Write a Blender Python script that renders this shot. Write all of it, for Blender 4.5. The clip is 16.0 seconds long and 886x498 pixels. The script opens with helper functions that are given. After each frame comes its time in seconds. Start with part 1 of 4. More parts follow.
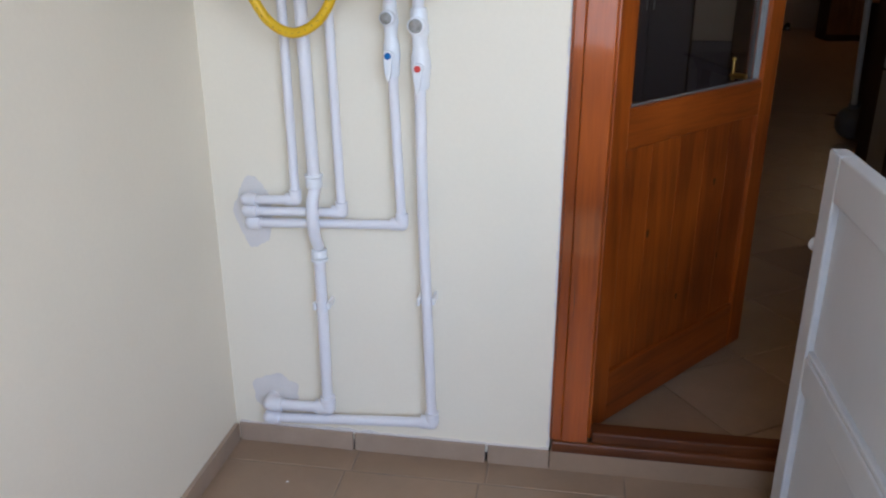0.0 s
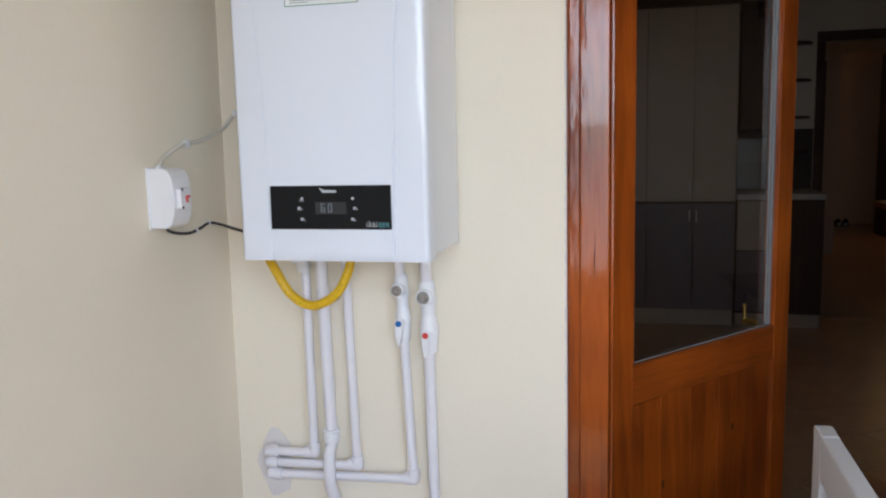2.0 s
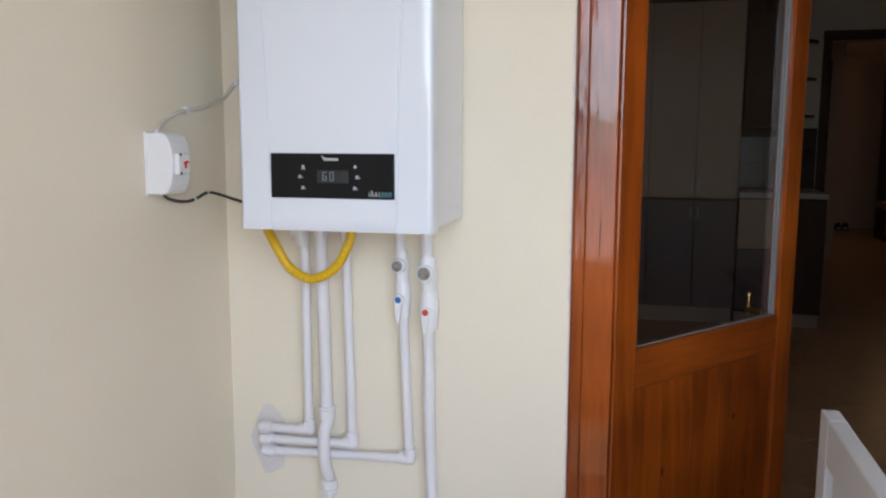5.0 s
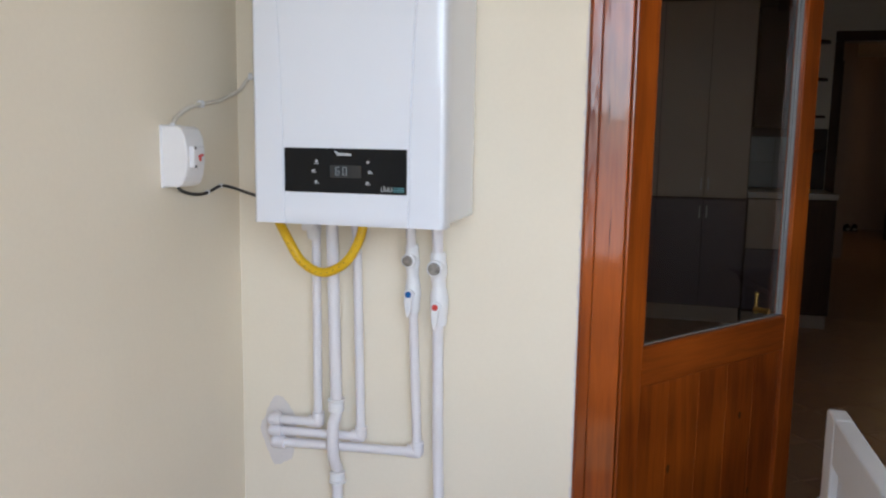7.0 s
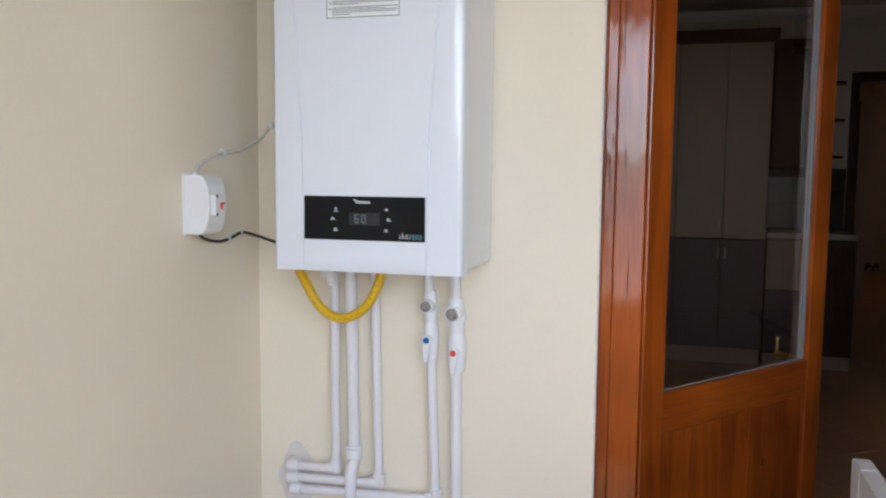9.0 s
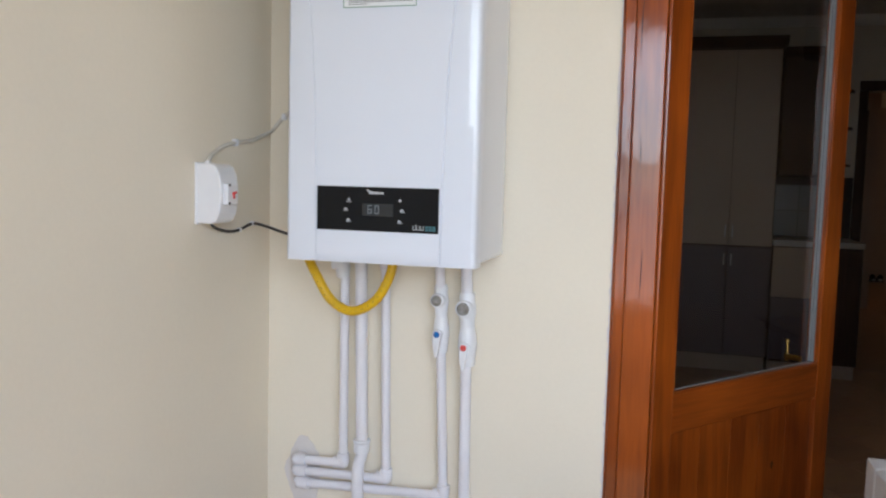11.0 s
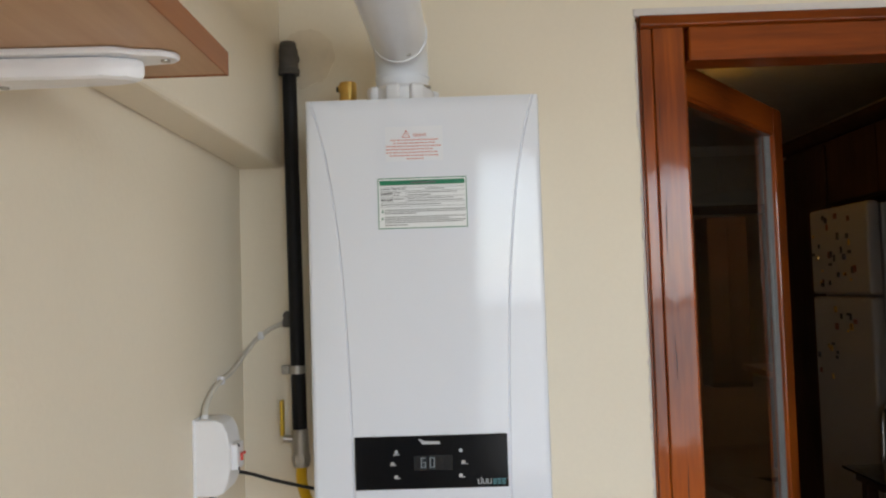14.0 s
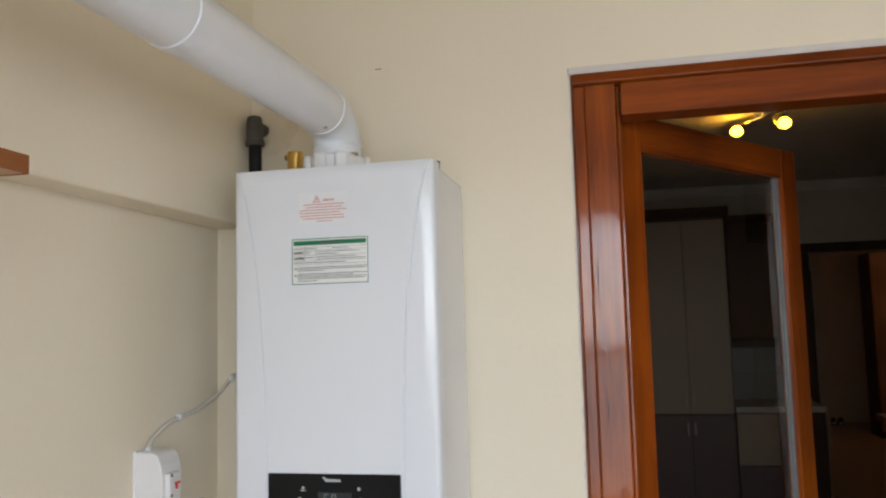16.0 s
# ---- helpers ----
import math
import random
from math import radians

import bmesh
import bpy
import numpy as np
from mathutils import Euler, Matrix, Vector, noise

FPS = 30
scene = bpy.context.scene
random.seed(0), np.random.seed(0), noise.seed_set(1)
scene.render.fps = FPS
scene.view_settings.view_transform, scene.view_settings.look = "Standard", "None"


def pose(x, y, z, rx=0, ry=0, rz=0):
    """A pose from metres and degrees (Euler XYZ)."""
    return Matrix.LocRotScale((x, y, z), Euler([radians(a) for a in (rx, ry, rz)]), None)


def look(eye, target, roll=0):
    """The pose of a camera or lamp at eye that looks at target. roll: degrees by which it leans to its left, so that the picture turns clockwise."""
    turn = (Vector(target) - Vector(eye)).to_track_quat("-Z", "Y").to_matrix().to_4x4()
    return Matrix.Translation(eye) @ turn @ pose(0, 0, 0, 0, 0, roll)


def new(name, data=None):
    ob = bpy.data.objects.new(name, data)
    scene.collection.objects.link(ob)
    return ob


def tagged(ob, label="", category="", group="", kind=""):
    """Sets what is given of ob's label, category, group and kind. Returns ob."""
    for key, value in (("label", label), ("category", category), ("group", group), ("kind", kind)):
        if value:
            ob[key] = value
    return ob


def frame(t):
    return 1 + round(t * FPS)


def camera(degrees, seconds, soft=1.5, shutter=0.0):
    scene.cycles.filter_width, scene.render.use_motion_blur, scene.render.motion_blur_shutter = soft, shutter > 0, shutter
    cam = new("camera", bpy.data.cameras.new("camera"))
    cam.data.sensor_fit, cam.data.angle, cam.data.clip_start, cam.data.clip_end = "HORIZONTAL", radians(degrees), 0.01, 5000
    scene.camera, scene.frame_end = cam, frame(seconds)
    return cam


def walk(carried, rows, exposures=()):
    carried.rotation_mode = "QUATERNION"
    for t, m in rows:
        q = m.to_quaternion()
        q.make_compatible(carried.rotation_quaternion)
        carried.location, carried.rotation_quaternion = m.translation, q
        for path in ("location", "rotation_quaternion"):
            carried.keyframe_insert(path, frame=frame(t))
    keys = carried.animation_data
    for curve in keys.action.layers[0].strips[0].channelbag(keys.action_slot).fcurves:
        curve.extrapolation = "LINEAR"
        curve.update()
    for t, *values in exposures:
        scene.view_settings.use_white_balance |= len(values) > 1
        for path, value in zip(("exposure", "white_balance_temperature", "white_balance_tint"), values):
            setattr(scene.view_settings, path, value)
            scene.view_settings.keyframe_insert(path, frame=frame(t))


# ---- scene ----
cam = camera(57.5, 16.0, soft=2.2)
PATH = [
    (0, (0.858, -1.779, 1.262), (0.557, 0.069, 0.558), 0.0),
    (0.2, (0.906, -1.79, 1.233), (0.61, 0.022, 0.439), -0.5),
    (0.5, (0.935, -1.776, 1.247), (0.655, 0.027, 0.427), -1.5),
    (1, (0.985, -1.776, 1.305), (0.622, 0.074, 0.638), -3.1),
    (1.3, (1.001, -1.769, 1.343), (0.598, 0.107, 0.78), -2.7),
    (1.5, (0.987, -1.759, 1.406), (0.575, 0.143, 0.945), -1.1),
    (2, (1.012, -1.821, 1.456), (0.528, 0.102, 1.195), -1.3),
    (2.5, (1.006, -1.801, 1.437), (0.523, 0.124, 1.187), 0.0),
    (3, (1.013, -1.794, 1.422), (0.543, 0.133, 1.164), 0.1),
    (3.5, (1.016, -1.793, 1.421), (0.55, 0.135, 1.162), -0.2),
    (4, (1.009, -1.794, 1.416), (0.53, 0.13, 1.158), -0.3),
    (6.5, (0.989, -1.798, 1.394), (0.515, 0.124, 1.109), 1.0),
    (7, (0.991, -1.811, 1.405), (0.496, 0.107, 1.126), 0.9),
    (7.5, (0.998, -1.815, 1.42), (0.472, 0.1, 1.181), 0.6),
    (8, (0.99, -1.822, 1.417), (0.446, 0.093, 1.234), 0.5),
    (8.5, (0.991, -1.82, 1.416), (0.448, 0.096, 1.234), 0.6),
    (9, (0.991, -1.819, 1.42), (0.451, 0.099, 1.238), 0.6),
    (11.5, (0.947, -1.817, 1.364), (0.41, 0.102, 1.197), 1.9),
    (12, (0.873, -1.78, 1.223), (0.37, 0.141, 0.982), 2.1),
    (12.5, (0.783, -1.768, 1.282), (0.288, 0.156, 1.051), 1.7),
    (12.8, (0.711, -1.711, 1.325), (0.233, 0.22, 1.116), 1.7),
    (13, (0.567, -1.697, 1.397), (0.231, 0.274, 1.336), 0.1),
    (13.2, (0.53, -1.679, 1.528), (0.308, 0.307, 1.607), -0.4),
    (13.5, (0.432, -1.669, 1.563), (0.368, 0.327, 1.661), -1.6),
    (14, (0.444, -1.681, 1.625), (0.419, 0.317, 1.721), -1.8),
    (14.5, (0.614, -1.679, 1.575), (0.511, 0.313, 1.723), 0.1),
    (15, (0.784, -1.673, 1.618), (0.52, 0.301, 1.804), -0.3),
    (15.5, (0.846, -1.734, 1.607), (0.582, 0.238, 1.81), -0.3),
    (16, (0.94, -1.743, 1.636), (0.503, 0.199, 1.835), -1.5),
]
# the picture brightens and cools a little when the camera looks down, dims and warms when it looks up
LEVELS = [
    (0, 1.93, 5760, 11), (0.5, 2.02, 5800, 11), (1, 2.02, 5900, 11), (1.5, 1.93, 6050, 12), (2.5, 1.84, 6210, 12), (9, 1.83, 6270, 12),
    (11.4, 1.83, 6230, 12), (12.0, 1.83, 6010, 12), (12.6, 1.83, 6150, 12), (13.3, 1.59, 6660, 10), (14, 1.59, 6740, 10), (14.6, 1.64, 6720, 10), (16, 1.68, 6640, 10),
]
walk(cam, [(t, look(eye, target, roll)) for t, eye, target, roll in PATH], LEVELS)

# ---- world, sun and large lights ----
world = bpy.data.worlds.new("sky")
scene.world = world
world.use_nodes = True
wn = world.node_tree.nodes
sky = wn.new("ShaderNodeTexSky")
sky.sky_type, sky.sun_disc = "NISHITA", False
sky.sun_elevation, sky.sun_rotation = radians(60), radians(168)
wn["Background"].inputs[1].default_value = 0.12
world.node_tree.links.new(sky.outputs[0], wn["Background"].inputs[0])


def lamp(name, kind, m, energy, color=(1, 1, 1), **values):
    data = bpy.data.lights.new(name, kind)
    data.energy, data.color = energy, color
    if kind == "AREA":
        data.shape, data.size, data.size_y, data.spread = "RECTANGLE", values["size"], values["size_y"], values["spread"]
    elif kind == "SUN":
        data.angle = values["angle"]
    else:
        data.shadow_soft_size = values.get("soft", 0.03)
    ob = new(name, data)
    ob.matrix_world = m
    return ob


lamp("sun", "SUN", pose(0, -6, 6, 30, 0, 12), 3.4, (1.0, 0.89, 0.72), angle=radians(0.5))
WINDOW_Y = -2.62
# the bright sky above and the dimmer view below it, in the window's opening
lamp("window_daylight", "AREA", pose(1.80, WINDOW_Y + 0.08, 1.86, 69, 0, 0), 7.5, (0.76, 0.87, 1.0), size=2.36, size_y=0.70, spread=radians(160))
lamp("window_daylight", "AREA", pose(1.80, WINDOW_Y + 0.05, 1.125, 76, 0, 0), 2.9, (0.80, 0.88, 1.0), size=2.36, size_y=0.74, spread=radians(160))

lamp("spot_glow", "POINT", pose(1.525, 2.690, 2.625), 0.08, (1.0, 0.54, 0.15), soft=0.03)
lamp("spot_glow", "POINT", pose(1.765, 2.385, 2.560), 0.08, (1.0, 0.54, 0.15), soft=0.03)

# ---- materials ----


def material(name, color, rough=0.5, metal=0.0, vary=0.08, scale=6.0, grain=60.0, bump=0.05, coat=0.0, spread=0.0, spec=0.5, stretch=(1, 1, 1)):
    """A surface with two scales of colour variation, roughness variation and fine relief."""
    mat = bpy.data.materials.new(name)
    mat.use_nodes = True
    nodes, links = mat.node_tree.nodes, mat.node_tree.links
    bsdf = nodes["Principled BSDF"]
    geo = nodes.new("ShaderNodeTexCoord")
    mapping = nodes.new("ShaderNodeMapping")
    mapping.inputs["Scale"].default_value = stretch
    links.new(geo.outputs["Object"], mapping.inputs[0])
    big, fine = nodes.new("ShaderNodeTexNoise"), nodes.new("ShaderNodeTexNoise")
    for node, size, detail in ((big, scale, 4), (fine, grain, 3)):
        node.inputs["Scale"].default_value, node.inputs["Detail"].default_value = size, detail
        links.new(mapping.outputs[0], node.inputs["Vector"])
    mix = nodes.new("ShaderNodeMath")
    mix.operation = "MULTIPLY_ADD"
    mix.inputs[1].default_value = 0.35
    links.new(fine.outputs[0], mix.inputs[0])
    links.new(big.outputs[0], mix.inputs[2])
    ramp = nodes.new("ShaderNodeMapRange")
    ramp.inputs[1].default_value, ramp.inputs[2].default_value = 0.4, 0.95
    ramp.inputs[3].default_value, ramp.inputs[4].default_value = 1 - vary, 1 + vary
    links.new(mix.outputs[0], ramp.inputs[0])
    value = ramp.outputs[0]
    if spread:
        info = nodes.new("ShaderNodeObjectInfo")
        each = nodes.new("ShaderNodeMapRange")
        each.inputs[3].default_value, each.inputs[4].default_value = 1 - spread, 1 + spread
        links.new(info.outputs["Random"], each.inputs[0])
        times = nodes.new("ShaderNodeMath")
        times.operation = "MULTIPLY"
        links.new(value, times.inputs[0])
        links.new(each.outputs[0], times.inputs[1])
        value = times.outputs[0]
    tint = nodes.new("ShaderNodeVectorMath")
    tint.operation = "SCALE"
    tint.inputs[0].default_value = color
    links.new(value, tint.inputs["Scale"])
    links.new(tint.outputs[0], bsdf.inputs["Base Color"])
    gloss = nodes.new("ShaderNodeMapRange")
    gloss.inputs[3].default_value, gloss.inputs[4].default_value = max(0.02, rough - 0.06), min(1, rough + 0.08)
    links.new(big.outputs[0], gloss.inputs[0])
    links.new(gloss.outputs[0], bsdf.inputs["Roughness"])
    bsdf.inputs["Metallic"].default_value = metal
    bsdf.inputs["Specular IOR Level"].default_value = spec
    bsdf.inputs["Coat Weight"].default_value = coat
    bsdf.inputs["Coat Roughness"].default_value = 0.06
    if bump:
        relief = nodes.new("ShaderNodeBump")
        relief.inputs["Strength"].default_value, relief.inputs["Distance"].default_value = bump, 0.01
        links.new(mix.outputs[0], relief.inputs["Height"])
        links.new(relief.outputs[0], bsdf.inputs["Normal"])
    return mat


def wood(name, dark, light, axis=2, rough=0.34, coat=0.8, rings=6.0):
    """Varnished timber: long wavering grain along one axis, pores and a few knots."""
    mat = bpy.data.materials.new(name)
    mat.use_nodes = True
    nodes, links = mat.node_tree.nodes, mat.node_tree.links
    bsdf = nodes["Principled BSDF"]
    coord, mapping, info = nodes.new("ShaderNodeTexCoord"), nodes.new("ShaderNodeMapping"), nodes.new("ShaderNodeObjectInfo")
    stretch = [1.0, 1.0, 1.0]
    stretch[axis] = 0.07
    mapping.inputs["Scale"].default_value = stretch
    shift = nodes.new("ShaderNodeVectorMath")
    shift.operation = "SCALE"
    shift.inputs[0].default_value = (7.0, 3.0, 5.0)
    links.new(info.outputs["Random"], shift.inputs["Scale"])
    links.new(shift.outputs[0], mapping.inputs["Location"])
    links.new(coord.outputs["Object"], mapping.inputs[0])
    warp = nodes.new("ShaderNodeTexNoise")
    warp.inputs["Scale"].default_value, warp.inputs["Detail"].default_value, warp.inputs["Distortion"].default_value = rings, 3, 1.6
    pores = nodes.new("ShaderNodeTexNoise")
    pores.inputs["Scale"].default_value, pores.inputs["Detail"].default_value = 160, 2
    broad = nodes.new("ShaderNodeTexNoise")
    broad.inputs["Scale"].default_value, broad.inputs["Detail"].default_value = 2.2, 2
    for node in (warp, pores):
        links.new(mapping.outputs[0], node.inputs["Vector"])
    links.new(coord.outputs["Object"], broad.inputs["Vector"])
    wave = nodes.new("ShaderNodeMath")
    wave.operation = "MULTIPLY"
    wave.inputs[1].default_value = 26
    links.new(warp.outputs[0], wave.inputs[0])
    sine = nodes.new("ShaderNodeMath")
    sine.operation = "SINE"
    links.new(wave.outputs[0], sine.inputs[0])
    total = nodes.new("ShaderNodeMath")
    total.operation = "MULTIPLY_ADD"
    total.inputs[1].default_value = 0.075
    links.new(sine.outputs[0], total.inputs[0])
    add = nodes.new("ShaderNodeMath")
    add.operation = "MULTIPLY_ADD"
    add.inputs[1].default_value = 0.30
    links.new(pores.outputs[0], add.inputs[0])
    links.new(broad.outputs[0], add.inputs[2])
    links.new(add.outputs[0], total.inputs[2])
    ramp = nodes.new("ShaderNodeValToRGB")
    ramp.color_ramp.elements[0].position, ramp.color_ramp.elements[1].position = 0.33, 0.92
    ramp.color_ramp.elements[0].color, ramp.color_ramp.elements[1].color = (*dark, 1), (*light, 1)
    links.new(total.outputs[0], ramp.inputs[0])
    links.new(ramp.outputs[0], bsdf.inputs["Base Color"])
    bsdf.inputs["Roughness"].default_value = rough
    bsdf.inputs["Specular IOR Level"].default_value = 0.15
    bsdf.inputs["Coat Weight"].default_value, bsdf.inputs["Coat Roughness"].default_value = coat, 0.075
    relief = nodes.new("ShaderNodeBump")
    relief.inputs["Strength"].default_value, relief.inputs["Distance"].default_value = 0.12, 0.004
    links.new(total.outputs[0], relief.inputs["Height"])
    links.new(relief.outputs[0], bsdf.inputs["Normal"])
    runs, sag = nodes.new("ShaderNodeTexNoise"), nodes.new("ShaderNodeBump")
    runs.inputs["Scale"].default_value, runs.inputs["Detail"].default_value = 38, 2
    spread = nodes.new("ShaderNodeMapping")
    slow = [1.0, 1.0, 1.0]
    slow[axis] = 0.3
    spread.inputs["Scale"].default_value = slow
    links.new(coord.outputs["Object"], spread.inputs[0])
    links.new(spread.outputs[0], runs.inputs["Vector"])
    sag.inputs["Strength"].default_value, sag.inputs["Distance"].default_value = 0.2, 0.004
    links.new(runs.outputs[0], sag.inputs["Height"])
    links.new(sag.outputs[0], bsdf.inputs["Coat Normal"])
    return mat


def printed_cloth(name):
    """Cream cloth with scattered green leaves and rose blooms."""
    mat = material(name, (0.66, 0.62, 0.52), 0.9, vary=0.08, scale=30, grain=260, bump=0.2)
    nodes, links = mat.node_tree.nodes, mat.node_tree.links
    bsdf = nodes["Principled BSDF"]
    ground = bsdf.inputs["Base Color"].links[0].from_socket
    coord, spots, bend = nodes.new("ShaderNodeTexCoord"), nodes.new("ShaderNodeTexVoronoi"), nodes.new("ShaderNodeTexNoise")
    spots.inputs["Scale"].default_value, bend.inputs["Scale"].default_value = 36, 40
    push = nodes.new("ShaderNodeVectorMath")
    push.operation = "MULTIPLY_ADD"
    push.inputs[1].default_value = (0.03, 0.03, 0.03)
    links.new(coord.outputs["Object"], bend.inputs["Vector"])
    links.new(bend.outputs["Color"], push.inputs[0])
    links.new(coord.outputs["Object"], push.inputs[2])
    links.new(push.outputs[0], spots.inputs["Vector"])
    kind = nodes.new("ShaderNodeValToRGB")
    kind.color_ramp.interpolation = "CONSTANT"
    stops = ((0.0, (0.14, 0.24, 0.06)), (0.45, (0.30, 0.38, 0.14)), (0.66, (0.62, 0.16, 0.17)), (0.84, (0.66, 0.62, 0.52)))
    for k, (at, col) in enumerate(stops):
        e = kind.color_ramp.elements[k] if k < 2 else kind.color_ramp.elements.new(at)
        e.position, e.color = at, (*col, 1)
    links.new(spots.outputs["Color"], kind.inputs[0])
    inside = nodes.new("ShaderNodeMapRange")
    inside.inputs[1].default_value, inside.inputs[2].default_value = 0.40, 0.52
    inside.inputs[3].default_value, inside.inputs[4].default_value = 1.0, 0.0
    links.new(spots.outputs["Distance"], inside.inputs[0])
    mix = nodes.new("ShaderNodeMix")
    mix.data_type = "RGBA"
    links.new(inside.outputs[0], mix.inputs[0])
    links.new(ground, mix.inputs[6])
    links.new(kind.outputs[0], mix.inputs[7])
    links.new(mix.outputs[2], bsdf.inputs["Base Color"])
    return mat


def glow(name, color, strength):
    mat = bpy.data.materials.new(name)
    mat.use_nodes = True
    bsdf = mat.node_tree.nodes["Principled BSDF"]
    bsdf.inputs["Base Color"].default_value = (0.02, 0.02, 0.02, 1)
    bsdf.inputs["Emission Color"].default_value = (*color, 1)
    bsdf.inputs["Emission Strength"].default_value = strength
    return mat


def clear(name, rough=0.0, tint=(0.93, 0.95, 0.94)):
    mat = bpy.data.materials.new(name)
    mat.use_nodes = True
    bsdf = mat.node_tree.nodes["Principled BSDF"]
    bsdf.inputs["Base Color"].default_value = (*tint, 1)
    bsdf.inputs["Transmission Weight"].default_value = 1
    bsdf.inputs["Roughness"].default_value = rough
    bsdf.inputs["IOR"].default_value = 1.45
    return mat


WALL = material("cream_wall_paint", (0.825, 0.745, 0.605), 0.6, vary=0.035, scale=2.2, grain=95, bump=0.10, spec=0.3)
# cream wall hue scaled down: the kitchen's dimness is put into the colour
WALL_DIMMED = material("kitchen_wall_paint", (0.52, 0.47, 0.385), 0.7, vary=0.06, scale=2, grain=80, bump=0.08)
# ceiling out of view: dark warm colour chosen to tint and limit bounced light
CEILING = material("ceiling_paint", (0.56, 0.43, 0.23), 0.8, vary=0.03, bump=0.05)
KCEILING = material("kitchen_ceiling_paint", (0.74, 0.70, 0.64), 0.8, vary=0.04, bump=0.05)
PLASTER = material("bare_repair_plaster", (0.695, 0.645, 0.61), 0.9, vary=0.06, scale=14, grain=140, bump=0.25)
SMUDGE = material("smudged_wall_paint", (0.765, 0.675, 0.53), 0.7, vary=0.08, scale=20, bump=0.1)
TILE = material("beige_floor_tile", (0.295, 0.198, 0.130), 0.33, vary=0.09, scale=9, grain=55, bump=0.03, spread=0.05)
BASETILE = material("beige_skirting_tile", (0.36, 0.265, 0.195), 0.4, vary=0.10, scale=10, grain=60, bump=0.04, spread=0.05)
GROUT = material("grey_grout", (0.25, 0.185, 0.135), 0.9, vary=0.2, scale=20, bump=0.2)
KTILE = material("brown_kitchen_tile", (0.36, 0.24, 0.16), 0.3, vary=0.10, scale=8, grain=50, bump=0.03, spread=0.06)
KGROUT = material("dark_grout", (0.05, 0.04, 0.035), 0.9, vary=0.2, bump=0.2)
ENAMEL = material("white_boiler_enamel", (0.755, 0.785, 0.85), 0.05, vary=0.01, scale=1.5, grain=10, bump=0.0, spec=0.35, coat=0.2)
PLASTIC = material("white_plastic", (0.80, 0.80, 0.82), 0.35, vary=0.03, scale=8, bump=0.01)
PIPE = material("white_pipe_plastic", (0.775, 0.755, 0.785), 0.38, vary=0.04, scale=10, bump=0.015)
FLUE = material("white_flue_paint", (0.74, 0.765, 0.81), 0.3, vary=0.03, scale=5, bump=0.02)
BLACK = material("black_gloss_panel", (0.004, 0.005, 0.007), 0.14, vary=0.2, bump=0.0, spec=0.25)
DISPLAY = material("dark_display_window", (0.018, 0.020, 0.023), 0.1, vary=0.1, bump=0.0)
DIGIT = glow("lit_digits", (0.32, 0.40, 0.46), 0.12)
INK = material("white_print", (0.46, 0.475, 0.49), 0.5, vary=0.02, bump=0)
TEAL = material("teal_print", (0.10, 0.30, 0.34), 0.5, vary=0.02, bump=0)
PAPER = material("label_paper", (0.79, 0.81, 0.82), 0.5, vary=0.02, bump=0)
CLEARFILM = material("pale_sticker_film", (0.755, 0.775, 0.82), 0.3, vary=0.02, bump=0)
GREEN = material("green_print", (0.0, 0.165, 0.075), 0.45, vary=0.03, bump=0)
GREYINK = material("grey_print", (0.10, 0.11, 0.11), 0.5, vary=0.05, bump=0)
REDINK = material("red_print", (0.62, 0.22, 0.17), 0.5, vary=0.05, bump=0)
YELLOW = material("yellow_gas_hose", (0.72, 0.43, 0.005), 0.38, vary=0.05, scale=20, bump=0.04)
GASBLACK = material("black_painted_steel", (0.007, 0.007, 0.008), 0.42, vary=0.3, scale=18, bump=0.08, spec=0.22)
GREYIRON = material("grey_iron_fitting", (0.07, 0.065, 0.06), 0.65, vary=0.35, scale=40, bump=0.3)
STEEL = material("dull_steel", (0.42, 0.40, 0.37), 0.32, metal=1.0, vary=0.12, scale=30, bump=0.03)
PLUG = material("worn_steel_plug", (0.30, 0.285, 0.27), 0.38, metal=1.0, vary=0.35, scale=90, grain=300, bump=0.3)
CHROME = material("polished_steel", (0.55, 0.54, 0.52), 0.14, metal=1.0, vary=0.06, bump=0.0)
BRASS = material("brass", (0.66, 0.42, 0.12), 0.28, metal=1.0, vary=0.15, scale=30, bump=0.03)
BLUE = material("blue_cap", (0.0, 0.12, 0.38), 0.4, vary=0.03, bump=0)
RED = material("red_cap", (0.60, 0.05, 0.04), 0.4, vary=0.03, bump=0)
CABLE = material("grey_cable_sheath", (0.66, 0.62, 0.55), 0.55, vary=0.1, scale=25, bump=0.04)
BLACKCABLE = material("black_cable", (0.015, 0.015, 0.015), 0.5, vary=0.1, bump=0.03)
PINE = wood("varnished_pine", (0.100, 0.0160, 0.003), (0.42, 0.089, 0.008))
PINE_ACROSS = wood("varnished_pine_crosswise", (0.090, 0.0150, 0.003), (0.36, 0.076, 0.008), axis=0, coat=0.35)
PINE_DARK = wood("varnished_pine_sill", (0.045, 0.012, 0.005), (0.15, 0.048, 0.016), axis=0, rough=0.4, coat=0.2)
GAP = material("dark_gap", (0.02, 0.01, 0.006), 0.8, vary=0.2, bump=0)
SHELFWOOD = wood("brown_shelf_board", (0.40, 0.23, 0.13), (0.55, 0.35, 0.21), axis=1, rough=0.45, coat=0.1)
SHELFEDGE = wood("brown_shelf_edging", (0.22, 0.075, 0.025), (0.33, 0.125, 0.045), axis=1, rough=0.4, coat=0.1)
WHITEWOOD = material("white_painted_wood", (0.54, 0.55, 0.58), 0.42, vary=0.03, scale=7, grain=70, bump=0.05, stretch=(1, 1, 0.3))
FABRIC = printed_cloth("floral_cushion_cloth")
